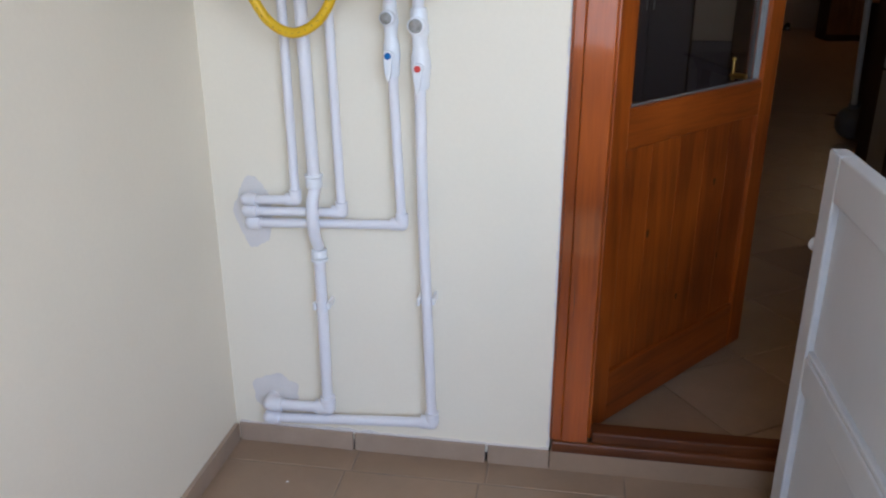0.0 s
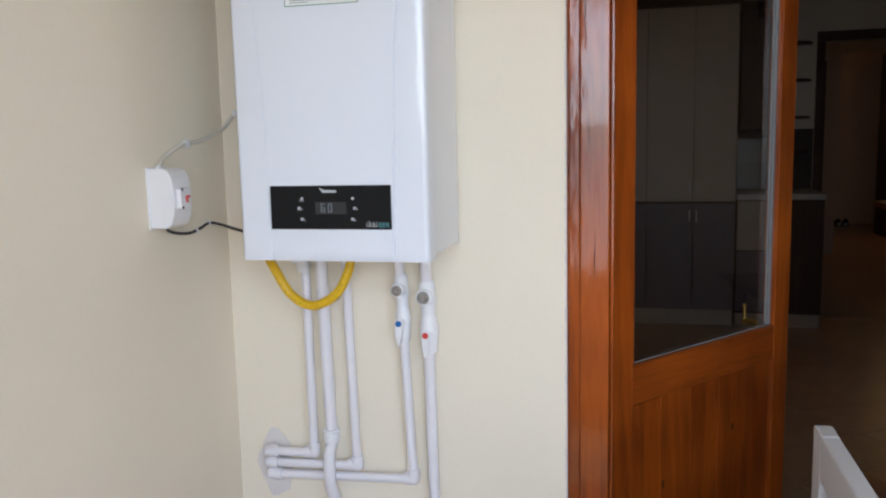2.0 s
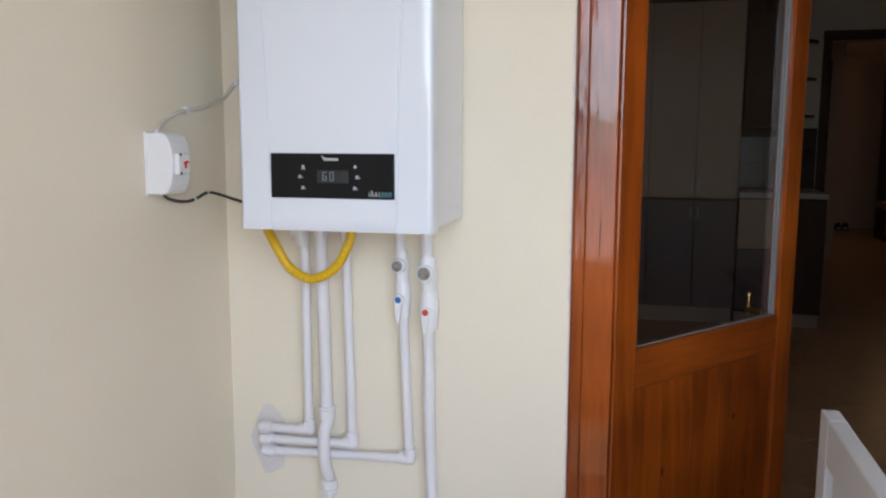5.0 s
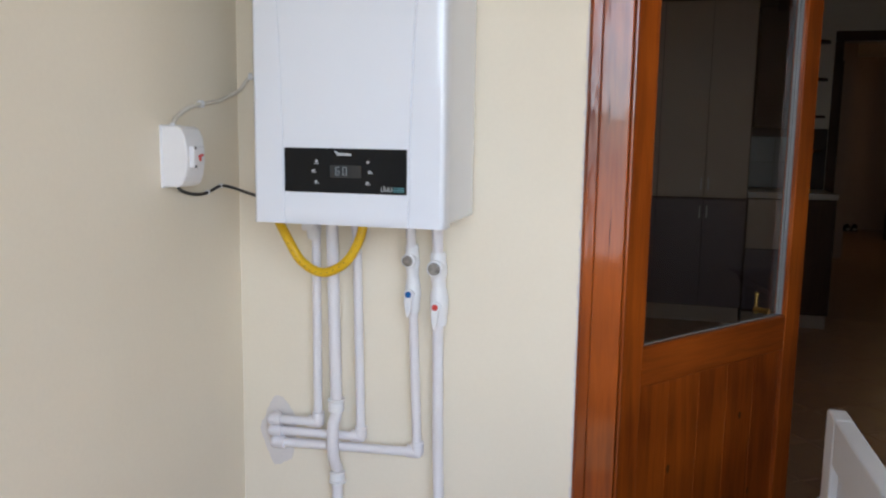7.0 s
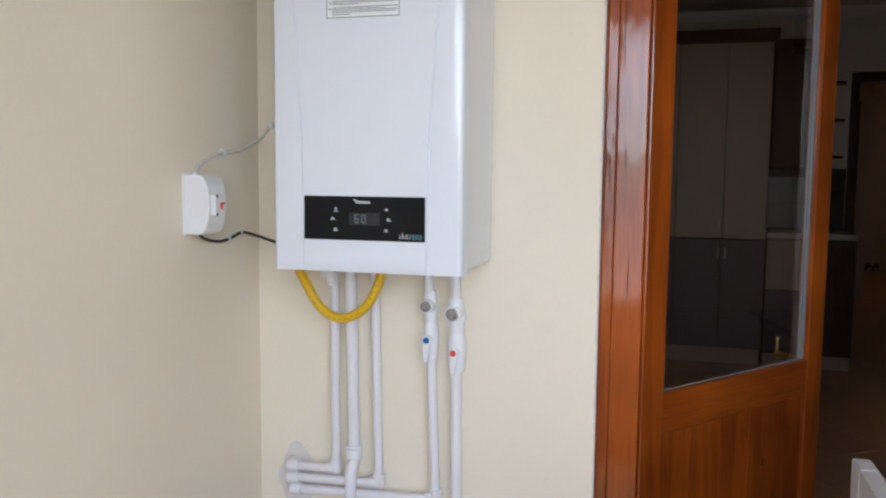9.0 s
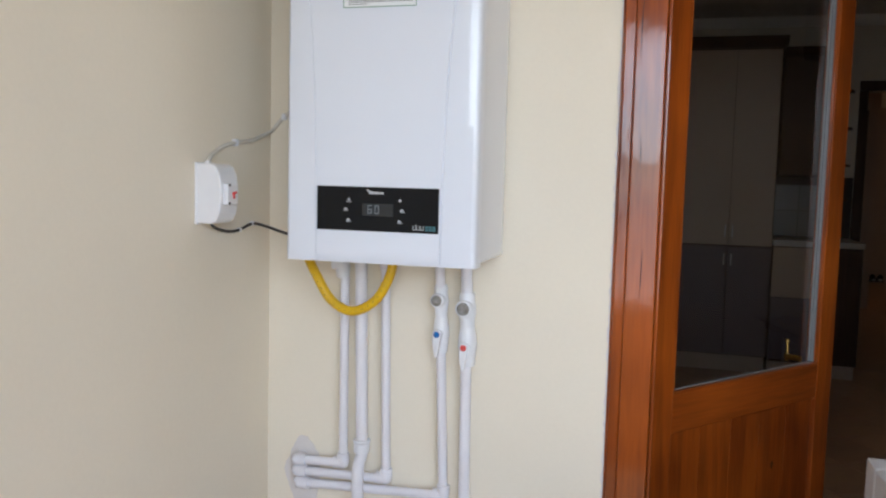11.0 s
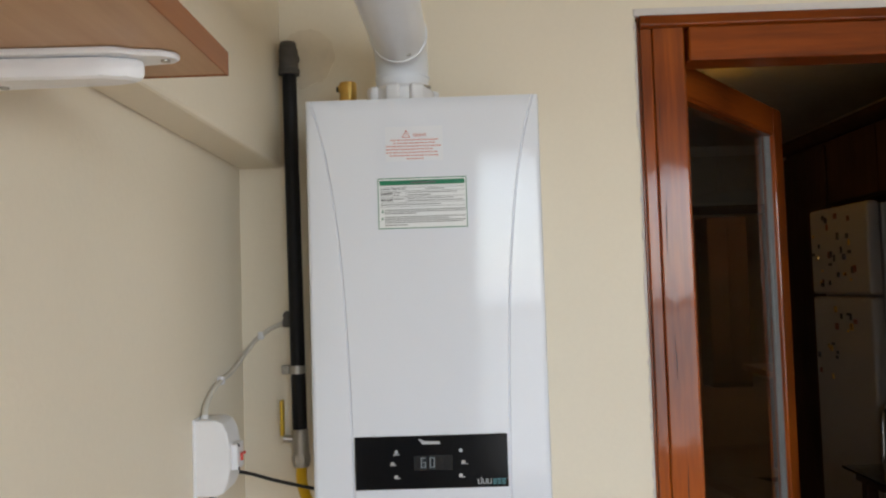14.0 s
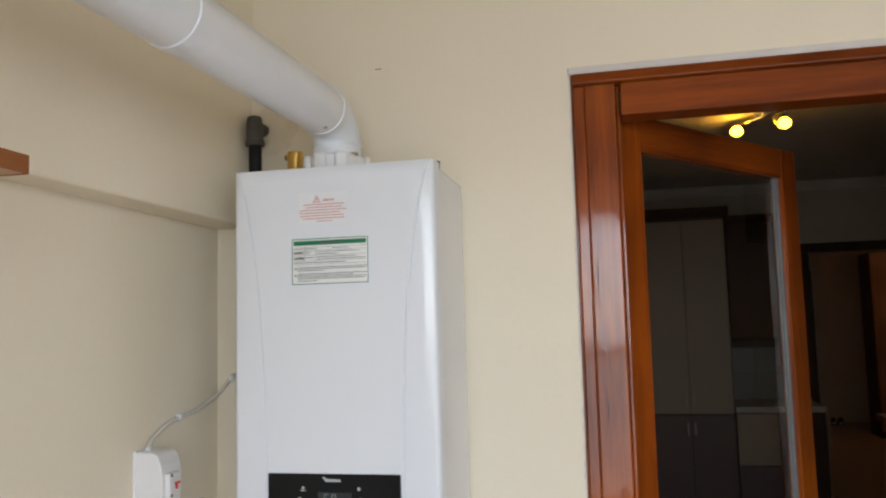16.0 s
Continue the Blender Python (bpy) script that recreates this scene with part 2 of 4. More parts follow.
DARKWOOD = wood("dark_walnut", (0.030, 0.015, 0.009), (0.080, 0.040, 0.024), rough=0.5, coat=0.06)
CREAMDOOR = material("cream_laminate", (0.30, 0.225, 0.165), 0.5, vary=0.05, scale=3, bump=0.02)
MAUVEDOOR = material("mauve_brown_laminate", (0.085, 0.055, 0.060), 0.5, vary=0.06, scale=3, bump=0.02)
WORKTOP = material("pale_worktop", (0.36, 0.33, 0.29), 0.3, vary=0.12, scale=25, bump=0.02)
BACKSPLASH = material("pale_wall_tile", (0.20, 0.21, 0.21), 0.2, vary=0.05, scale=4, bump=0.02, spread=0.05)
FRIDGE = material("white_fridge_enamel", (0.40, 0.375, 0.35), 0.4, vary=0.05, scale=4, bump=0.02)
WARDROBE = wood("orange_wardrobe_wood", (0.12, 0.058, 0.030), (0.26, 0.14, 0.080), rough=0.3, coat=0.3)
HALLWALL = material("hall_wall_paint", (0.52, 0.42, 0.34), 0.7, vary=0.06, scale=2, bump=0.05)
RUBBER = material("black_rubber", (0.012, 0.012, 0.012), 0.7, vary=0.2, bump=0.1)
GREYPLASTIC = material("grey_plastic", (0.10, 0.10, 0.11), 0.35, vary=0.08, bump=0.03)
MAGNET = material("dark_magnet", (0.05, 0.045, 0.05), 0.5, vary=0.3, scale=30, bump=0.05, spread=0.5)
MAGNET_RED = material("red_brown_magnet", (0.20, 0.07, 0.05), 0.5, vary=0.3, scale=30, bump=0.05, spread=0.4)
BULB = glow("warm_bulb", (1.0, 0.46, 0.012), 14.0)
HALLBULB = glow("warm_hall_bulb", (1.0, 0.62, 0.30), 10.0)
GLASS = clear("door_glass")
TABLEGLASS = clear("table_glass", 0.02, (0.75, 0.85, 0.82))
SILICONE = material("glazing_bead_grey", (0.19, 0.19, 0.185), 0.3, vary=0.08, scale=30, bump=0.03)
PVC = material("white_window_frame", (0.78, 0.79, 0.80), 0.3, vary=0.02, bump=0.01)
GROUND = material("distant_ground", (0.13, 0.13, 0.10), 0.9, vary=0.4, scale=0.2, bump=0)

# ---- mesh helpers ----


def finish(bm, smooth=40):
    bmesh.ops.recalc_face_normals(bm, faces=bm.faces)
    for f in bm.faces:
        f.smooth = True
    limit = radians(smooth)
    for e in bm.edges:
        e.smooth = len(e.link_faces) == 2 and e.calc_face_angle(0) < limit
        if e.smooth and e.calc_face_angle(0) > radians(12):
            a, b = sorted(f.calc_area() for f in e.link_faces)
            e.smooth = b < 6 * a
    return bm


def mesh_of(name, bm, mat):
    me = bpy.data.meshes.new(name)
    finish(bm).to_mesh(me)
    bm.free()
    me.materials.append(mat)
    return me


def part(name, bm, mat, parent=None, label=""):
    ob = new(name, mesh_of(name, bm, mat))
    if parent:
        ob.parent = parent
    return tagged(ob, label) if label else ob


def empty(name, label, category, group="", kind="", at=(0, 0, 0)):
    ob = new(name)
    ob.empty_display_size = 0.05
    ob.location = at
    return tagged(ob, label, category, group, kind)


def solo(name, bm, mat, label, category, group="", kind=""):
    return tagged(part(name, bm, mat), label, category, group, kind)


def setting(name, bm, mat, label, category="wall"):
    return solo(name, bm, mat, label, category, kind="structure")


def block(x0, x1, y0, y1, z0, z1, bevel=0.0, bm=None, turn=None, segments=2):
    """A box with worn edges, alone or added to bm."""
    own = bmesh.new()
    bmesh.ops.create_cube(own, size=1, matrix=Matrix.LocRotScale(((x0 + x1) / 2, (y0 + y1) / 2, (z0 + z1) / 2), None, (x1 - x0, y1 - y0, z1 - z0)))
    if bevel:
        bmesh.ops.bevel(own, geom=own.edges[:], offset=bevel, segments=segments, affect="EDGES", profile=0.5)
    if turn:
        own.transform(turn)
    return join(bm, own)


def join(bm, own):
    if bm is None:
        return own
    me = bpy.data.meshes.new("temp")
    own.to_mesh(me)
    own.free()
    bm.from_mesh(me)
    bpy.data.meshes.remove(me)
    return bm


def rod(a, b, r, r2=None, bm=None, seg=20, bevel=0.0):
    """A round bar between two points."""
    a, b = Vector(a), Vector(b)
    own = bmesh.new()
    bmesh.ops.create_cone(own, cap_ends=True, segments=seg, radius1=r, radius2=r if r2 is None else r2, depth=(b - a).length)
    if bevel:
        rims = [e for e in own.edges if abs(e.verts[0].co.z - e.verts[1].co.z) < 1e-6]
        bmesh.ops.bevel(own, geom=rims, offset=bevel, segments=2, affect="EDGES", profile=0.5)
    own.transform(Matrix.Translation((a + b) / 2) @ (b - a).to_track_quat("Z", "Y").to_matrix().to_4x4())
    return join(bm, own)


def ball(at, r, scale=(1, 1, 1), bm=None, seg=20):
    own = bmesh.new()
    bmesh.ops.create_uvsphere(own, u_segments=seg, v_segments=seg // 2, radius=r, matrix=Matrix.LocRotScale(at, None, scale))
    return join(bm, own)


def rounded(points, radius, steps=6):
    """A polyline whose inner corners are rounded off."""
    pts = [Vector(p) for p in points]
    out = [pts[0]]
    for a, b, c in zip(pts, pts[1:], pts[2:]):
        cut = min(radius, (a - b).length * 0.49, (c - b).length * 0.49)
        p, q = b + (a - b).normalized() * cut, b + (c - b).normalized() * cut
        out += [(p * (1 - u) + b * u) * (1 - u) + (b * (1 - u) + q * u) * u for u in (n / steps for n in range(steps + 1))]
    return out + [pts[-1]]


def smooth_line(points, steps=8):
    """A soft line through points."""
    pts = [Vector(p) for p in points]
    pts = [pts[0] * 2 - pts[1]] + pts + [pts[-1] * 2 - pts[-2]]
    out = []
    for a, b, c, d in zip(pts, pts[1:], pts[2:], pts[3:]):
        for n in range(steps):
            u = n / steps
            out.append(0.5 * (2 * b + (c - a) * u + (2 * a - 5 * b + 4 * c - d) * u * u + (3 * b - a - 3 * c + d) * u ** 3))
    return out + [pts[-2]]


def tube(line, r, bm=None, seg=16):
    """A round tube along a line, with closed ends."""
    own = bmesh.new()
    line = [Vector(p) for p in line]
    side = None
    rings = []
    for n, p in enumerate(line):
        ahead = (line[min(n + 1, len(line) - 1)] - line[max(n - 1, 0)]).normalized()
        if side is None:
            side = ahead.orthogonal().normalized()
        side = (side - ahead * side.dot(ahead)).normalized()
        other = ahead.cross(side)
        radius = r(n / (len(line) - 1)) if callable(r) else r
        rings.append([own.verts.new(p + radius * (math.cos(a) * side + math.sin(a) * other)) for a in (2 * math.pi * k / seg for k in range(seg))])
    for low, high in zip(rings, rings[1:]):
        for k in range(seg):
            own.faces.new((low[k], low[(k + 1) % seg], high[(k + 1) % seg], high[k]))
    own.faces.new(rings[0][::-1])
    own.faces.new(rings[-1])
    return join(bm, own)


def prism(outline, axis, a, b, bevel=0.0, bm=None, turn=None):
    """A flat outline pushed along an axis: the outline's two numbers are the other axes in order."""
    own = bmesh.new()
    other = [n for n in range(3) if n != axis]

    def place(p, far):
        v = [0.0, 0.0, 0.0]
        v[other[0]], v[other[1]], v[axis] = p[0], p[1], far
        return v

    low = [own.verts.new(place(p, a)) for p in outline]
    high = [own.verts.new(place(p, b)) for p in outline]
    n = len(outline)
    own.faces.new(low)
    own.faces.new(high[::-1])
    for k in range(n):
        own.faces.new((low[k], low[(k + 1) % n], high[(k + 1) % n], high[k]))
    bmesh.ops.recalc_face_normals(own, faces=own.faces)
    if bevel:
        bmesh.ops.bevel(own, geom=own.edges[:], offset=bevel, segments=2, affect="EDGES", profile=0.5)
    if turn:
        own.transform(turn)
    return join(bm, own)


def lettering(name, text, size, at, mat, parent, turn=(90, 0, 0), width=None, label="", bold=0.0):
    """Printed words as a thin flat mesh; at is the lower left corner."""
    curve = bpy.data.curves.new(name, "FONT")
    curve.body, curve.size, curve.extrude, curve.offset = text, size, 0.0002, bold
    ob = new(name, curve)
    me = bpy.data.meshes.new_from_object(ob)
    bpy.data.objects.remove(ob)
    me.materials.clear()
    me.materials.append(mat)
    out = new(name, me)
    across = max(v.co.x for v in me.vertices) if me.vertices else 1
    out.matrix_world = pose(*at, *turn) @ Matrix.Diagonal(((width / across) if width else 1, 1, 1, 1))
    out.parent = parent
    return tagged(out, label) if label else out


# ---- the balcony's shell ----
TOP, BACK, RIGHT = 2.62, -2.62, 3.45
DOOR_L, DOOR_R, DOOR_T = 0.842, 1.930, 2.184
KFLOOR, KTOP = 0.03, 2.72

bm = block(-0.2, DOOR_L, 0, 0.14, -0.05, TOP + 0.1)
block(DOOR_R, RIGHT + 0.2, 0, 0.14, -0.05, TOP + 0.1, bm=bm)
block(DOOR_L, DOOR_R, 0, 0.14, DOOR_T, TOP + 0.1, bm=bm)
setting("wall_north", bm, WALL, "cream painted plaster wall with a door opening")
setting("wall_west", block(-0.2, 0, BACK - 0.2, 0, -0.05, TOP + 0.1), WALL, "cream painted plaster side wall")
bm = prism([(0, 0), (0.092, 0), (0.070, -0.8), (0.055, BACK), (0, BACK)], 2, 1.886, TOP, bevel=0.006)
setting("wall_beam", bm, WALL, "cream painted concrete beam along the side wall", "beam")
setting("wall_east", block(RIGHT, RIGHT + 0.2, BACK - 0.2, 0, -0.05, TOP + 0.1), WALL, "cream painted end wall")
# out-of-view wall, given the dimmed colour to weaken its reflection in the varnish
bm = block(0, RIGHT, BACK - 0.2, BACK, -0.05, 0.74)
block(0, RIGHT, BACK - 0.2, BACK, 2.22, TOP + 0.1, bm=bm)
block(0, 0.60, BACK - 0.2, BACK, 0.74, 2.22, bm=bm)
block(3.00, RIGHT, BACK - 0.2, BACK, 0.74, 2.22, bm=bm)
setting("wall_south", bm, WALL_DIMMED, "unseen parapet wall with a wide window opening, darkened to weaken its reflection")
setting("ceiling", block(0, RIGHT, BACK, 0, TOP, TOP + 0.1), CEILING, "unseen balcony ceiling, coloured to warm and limit bounced light", "ceiling")
setting("ground", block(-400, 400, -800, BACK - 1.5, -9, -8.9), GROUND, "distant ground below the balcony", "ground")

window = empty("window_1", "wide white framed balcony window", "window", kind="structure", at=(1.80, BACK - 0.1, 0.74))
for x0, x1 in ((0.60, 0.66), (1.37, 1.45), (2.15, 2.23), (2.94, 3.00)):
    o = part("window_frame", block(x0, x1, BACK - 0.15, BACK - 0.09, 0.74, 2.22, 0.006), PVC, window)
    o.matrix_parent_inverse = window.matrix_basis.inverted()
for z0, z1 in ((0.74, 0.80), (2.16, 2.22)):
    o = part("window_frame", block(0.66, 2.94, BACK - 0.148, BACK - 0.092, z0, z1, 0.006), PVC, window)
    o.matrix_parent_inverse = window.matrix_basis.inverted()

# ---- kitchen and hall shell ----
setting("kitchen_wall_west", block(0.25, 0.40, 0.14, 5.05, -0.05, KTOP), WALL_DIMMED, "kitchen side wall in a dimmed cream colour")
setting("kitchen_wall_east", block(3.15, 3.30, 0.14, 5.05, -0.05, KTOP), WALL_DIMMED, "kitchen side wall in a dimmed cream colour")
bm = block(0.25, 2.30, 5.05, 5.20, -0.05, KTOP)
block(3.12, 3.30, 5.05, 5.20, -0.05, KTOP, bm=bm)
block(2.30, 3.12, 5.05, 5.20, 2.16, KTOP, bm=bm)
setting("kitchen_wall_north", bm, WALL_DIMMED, "kitchen wall in a dimmed cream colour with a doorway to the hall")
setting("kitchen_ceiling", block(0.25, 3.30, 0.14, 5.20, KTOP, KTOP + 0.1), KCEILING, "dim painted kitchen ceiling", "ceiling")
bm = prism([(0.14, KTOP), (0.14, KTOP - 0.07), (0.17, KTOP - 0.06), (0.21, KTOP - 0.02), (0.22, KTOP)], 0, 0.40, 3.15)
prism([(5.05, KTOP), (4.97, KTOP), (4.98, KTOP - 0.02), (5.02, KTOP - 0.06), (5.05, KTOP - 0.07)], 0, 0.40, 3.15, bm=bm)
setting("ceiling_trim", bm, KCEILING, "plaster cornice along the kitchen ceiling", "trim")
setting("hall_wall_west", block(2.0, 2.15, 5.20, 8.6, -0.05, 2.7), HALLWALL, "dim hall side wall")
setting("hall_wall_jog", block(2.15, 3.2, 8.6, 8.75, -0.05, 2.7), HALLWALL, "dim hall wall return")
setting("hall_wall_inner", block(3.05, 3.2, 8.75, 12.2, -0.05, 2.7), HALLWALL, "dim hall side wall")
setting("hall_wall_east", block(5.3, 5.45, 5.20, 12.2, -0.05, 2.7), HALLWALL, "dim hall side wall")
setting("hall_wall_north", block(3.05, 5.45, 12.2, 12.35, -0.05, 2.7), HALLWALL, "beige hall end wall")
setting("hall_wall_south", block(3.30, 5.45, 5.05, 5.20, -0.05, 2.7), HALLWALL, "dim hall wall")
setting("hall_ceiling", block(2.0, 5.45, 5.20, 12.35, 2.7, 2.8), KCEILING, "dim hall ceiling", "ceiling")
floor_hall = setting("hall_floor", block(2.0, 5.45, 5.20, 12.35, -0.06, KFLOOR), KTILE, "brown tiled hall floor", "floor")

# ---- door frame and open door ----
frame_ob = empty("door_frame", "varnished orange pine door frame with a worn sill", "door frame", kind="structure")
FY = -0.014
# jamb: outer moulding, wide face and an inner bead, each its own board
for x0, x1, y0, y1, top, name in ((DOOR_L + 0.001, 0.8475, FY + 0.006, 0.055, DOOR_T - 0.004, "outer_bead"), (0.8479, 0.8722, FY, 0.055, 2.1515, "architrave"), (0.8726, 0.9370, FY - 0.004, 0.056, 2.1515, "jamb"), (0.9374, 0.9462, FY + 0.020, 0.054, 2.1515, "stop_bead")):
    for side in (0, 1):
        a, b = (x0, x1) if side == 0 else (DOOR_L + DOOR_R - x1, DOOR_L + DOOR_R - x0)
        part(name, block(a, b, y0, y1, 0.0905, top, 0.003), PINE, frame_ob)
bm = prism([(FY, 2.1525), (FY - 0.008, 2.156), (FY - 0.008, 2.161), (FY - 0.003, 2.173), (FY, 2.180), (0.055, 2.180), (0.055, 2.1525)], 0, 0.8485, DOOR_L + DOOR_R - 0.8485, bevel=0.0015)
part("architrave", bm, PINE_ACROSS, frame_ob)
part("head", block(0.9476, 1.8244, FY - 0.006, 0.056, 2.080, 2.1515, 0.004), PINE_ACROSS, frame_ob)
part("sill", block(0.9475, 1.8245, -0.006, 0.045, 0.056, 0.116, 0.006), PINE_DARK, frame_ob, "worn dark timber sill")
bm = prism([(-0.019, 0.060), (-0.019, 0.078), (-0.016, 0.086), (-0.0065, 0.090), (-0.0065, 0.056), (-0.015, 0.056)], 0, 0.850, 1.93, bevel=0.002)
part("sill_nosing", bm, PINE_DARK, frame_ob, "dark moulded step nosing")
part("threshold_bed", block(0.846, 1.93, -0.0125, 0.045, -0.003, 0.0555, 0.002), TILE, frame_ob, "beige tile strip under the sill")
part("plaster_edge", block(DOOR_L - 0.004, DOOR_R + 0.03, -0.004, 0.01, DOOR_T - 0.002, DOOR_T + 0.015, 0.003), PLASTER, frame_ob, "rough grey mortar line")

for x, z, h, lean in ((0.884, 1.66, 0.16, 0.003), (0.893, 1.42, 0.10, -0.002), (0.880, 1.92, 0.09, 0.002), (0.905, 1.14, 0.12, 0.002), (0.884, 0.42, 0.14, -0.002)):
    out = [(x - 0.0003, z), (x + 0.0012, z + h * 0.4), (x + lean, z + h), (x - 0.0008, z + h * 0.5)]
    part("crack", prism(out, 1, FY - 0.0043, FY - 0.003), GAP, frame_ob, "fine dark drying crack")
KNOT = wood("pine_knot", (0.035, 0.010, 0.003), (0.10, 0.028, 0.006), rough=0.4, coat=0.5)


def knot(x, y, z, rx, rz, parent):
    ring = [(x + rx * math.cos(a) * (1 + 0.12 * math.sin(3 * a)), z + rz * math.sin(a)) for a in (2 * math.pi * k / 14 for k in range(14))]
    part("knot", prism(ring, 1, y - 0.0004, y + 0.001), KNOT, parent, "dark pine knot")


LEAF = pose(0.9235, 0.0615, 0, 0, 0, 52.0)
LEAF_W, LEAF_B, LEAF_T = 0.823, 0.060, 2.117
G0, G1, GB, GT = 0.105, 0.745, 0.902, 2.042
leaf = empty("door_1", "open varnished pine door, glazed above planked panels", "door", kind="structure")
leaf.matrix_world = LEAF
part("stile", block(0.0, G0, 0.0, 0.042, LEAF_B, LEAF_T, 0.003), PINE, leaf)
part("stile", block(G1, LEAF_W, 0.0, 0.042, LEAF_B, LEAF_T, 0.003), PINE, leaf)
part("top_rail", block(G0, G1, 0.001, 0.041, GT, LEAF_T, 0.003), PINE_ACROSS, leaf)
part("middle_rail", block(G0, G1, 0.001, 0.041, GB - 0.098, GB, 0.003), PINE_ACROSS, leaf)
part("bottom_rail", block(G0, G1, 0.001, 0.041, LEAF_B, LEAF_B + 0.150, 0.003), PINE_ACROSS, leaf)
n = 5
for k in range(n):
    w = (G1 - G0) / n
    part("plank", block(G0 + w * k + 0.0005, G0 + w * (k + 1) - 0.0005, 0.012, 0.030, LEAF_B + 0.145, GB - 0.094, 0.0012), PINE, leaf)
for x, z, rx, rz in ((0.245, 0.560, 0.006, 0.012), (0.560, 0.640, 0.007, 0.011), (0.625, 0.400, 0.005, 0.010), (0.420, 0.330, 0.005, 0.009)):
    knot(x, 0.012, z, rx, rz, leaf)
part("plank_backing", block(G0, G1, 0.0305, 0.034, LEAF_B + 0.147, GB - 0.096), GAP, leaf)
pane = part("pane", block(G0 - 0.004, G1 + 0.004, 0.0275, 0.0325, GB - 0.004, GT + 0.004), GLASS, leaf, "clear glass")
pane.visible_shadow = False
for x0, x1, y0, z0, z1, mat in ((G0, G1, 0.018, GB, GB + 0.005, SILICONE), (G0, G1, 0.004, GB, GB + 0.003, PINE_ACROSS), (G0, G1, 0.004, GT - 0.008, GT, PINE_ACROSS), (G0, G0 + 0.008, 0.004, GB + 0.006, GT - 0.008, PINE),
                                (G1 - 0.004, G1, 0.003, GB + 0.006, GT - 0.008, PINE), (G1 - 0.0080, G1 - 0.0043, 0.0115, GB + 0.006, GT - 0.008, SILICONE), (G1 - 0.0120, G1 - 0.0083, 0.0195, GB + 0.006, GT - 0.008, SILICONE)):
    part("glazing_bead", block(x0, x1, y0, 0.027 if z1 - z0 > 0.0031 else 0.0178, z0, z1, 0.0008), mat, leaf)
bm = rod((0.716, 0.040, 0.912), (0.716, 0.085, 0.912), 0.008)
rod((0.716, 0.082, 0.900), (0.716, 0.082, 0.955), 0.005, 0.004, bm=bm)
ball((0.716, 0.082, 0.957), 0.0068, bm=bm)
ball((0.716, 0.082, 0.912), 0.0085, bm=bm)
part("door_handle", bm, BRASS, leaf, "brass lever handle")
for z in (0.35, 1.75):
    part("hinge", rod((-0.008, 0.046, z), (-0.008, 0.046, z + 0.09), 0.007), BRASS, leaf)

# ---- balcony floor and skirting tiles ----
floor = setting("floor", block(0, RIGHT, BACK, 0.0, -0.05, -0.0012), GROUT, "beige tiled balcony floor with grey joints", "floor")
kitchen_floor = setting("kitchen_floor", block(0.25, 3.30, 0.0, 5.20, -0.06, KFLOOR - 0.004), KGROUT, "brown diagonal tiled kitchen floor", "floor")

# ---- repair patches on the wall ----


def patch(name, cx, cz, rx, rz, seed, mat=PLASTER, label="patch of bare grey repair plaster"):
    rng = random.Random(seed)
    wob = [rng.uniform(0.88, 1.14) for _ in range(14)]
    outline = []
    for k in range(56):
        a = 2 * math.pi * k / 56
        f = k / 4
        w = wob[int(f) % 14] * (1 - f % 1) + wob[(int(f) + 1) % 14] * (f % 1)
        w *= 1 + rng.uniform(-0.03, 0.03)
        outline.append((cx + rx * w * math.cos(a), cz + rz * w * math.sin(a)))
    setting(name, prism(outline, 1, -0.0015, 0.01), mat, label, "patch")


patch("wall_patch", 0.100, 0.655, 0.048, 0.085, 3)
patch("wall_patch", 0.120, 0.150, 0.062, 0.058, 8)
patch("wall_patch", 0.150, 2.116, 0.056, 0.058, 5, SMUDGE, "smudged paint round the gas elbow")

def ragged(name, z0, z1, x, wide, seed, label):
    """A narrow ragged strip of broken plaster beside the timber."""
    rng = random.Random(seed)
    steps = int((z1 - z0) / 0.012)
    left = [(x - wide * rng.uniform(0.2, 1.0) ** 1.5, z0 + (z1 - z0) * k / steps) for k in range(steps + 1)]
    setting(name, prism(left + [(x + 0.002, z1), (x + 0.002, z0)], 1, -0.0025, 0.004), PLASTER, label, "plaster edge")


ragged("wall_edge", 0.06, 2.17, DOOR_L, 0.006, 2, "ragged pale plaster edge beside the door frame")
rng = random.Random(6)
top = [(0.012 + 0.83 * k / 60, 0.053 + rng.uniform(0.0005, 0.0045) * (2.0 if 12 < k < 30 else 1.0)) for k in range(61)]
setting("wall_joint", prism([(0.012, 0.050)] + top + [(0.842, 0.050)], 1, -0.006, 0.002), PLASTER, "uneven mortar line above the skirting tiles", "mortar line")
setting("wall_mark", block(0.398, 0.414, -0.001, 0.001, 2.239, 2.2405, 0.0003), GREYIRON, "short dark scratch on the wall", "mark")
for x, y, r in ((1.108, -0.276, 0.007), (1.120, -0.271, 0.004), (0.32, -0.33, 0.005), (0.20, -0.17, 0.004)):
    solo("paint_chip", ball((x, y, 0.0006), r, (1, 0.8, 0.12), seg=8), PLASTIC, "small white paint chip on the floor tiles", "paint chip", "paint chips")

# ---- the boiler ----
BX0, BX1, BZ0, BZ1, BY = 0.193, 0.600, 1.221, 1.956, -0.298
boiler = empty("boiler", "white wall-hung combi gas boiler with black control panel", "boiler", at=(0, 0, 0))
bm = block(BX0 + 0.004, BX1 - 0.004, BY + 0.055, -0.012, BZ0 + 0.004, BZ1 - 0.004, 0.006)
part("casing", bm, ENAMEL, boiler)


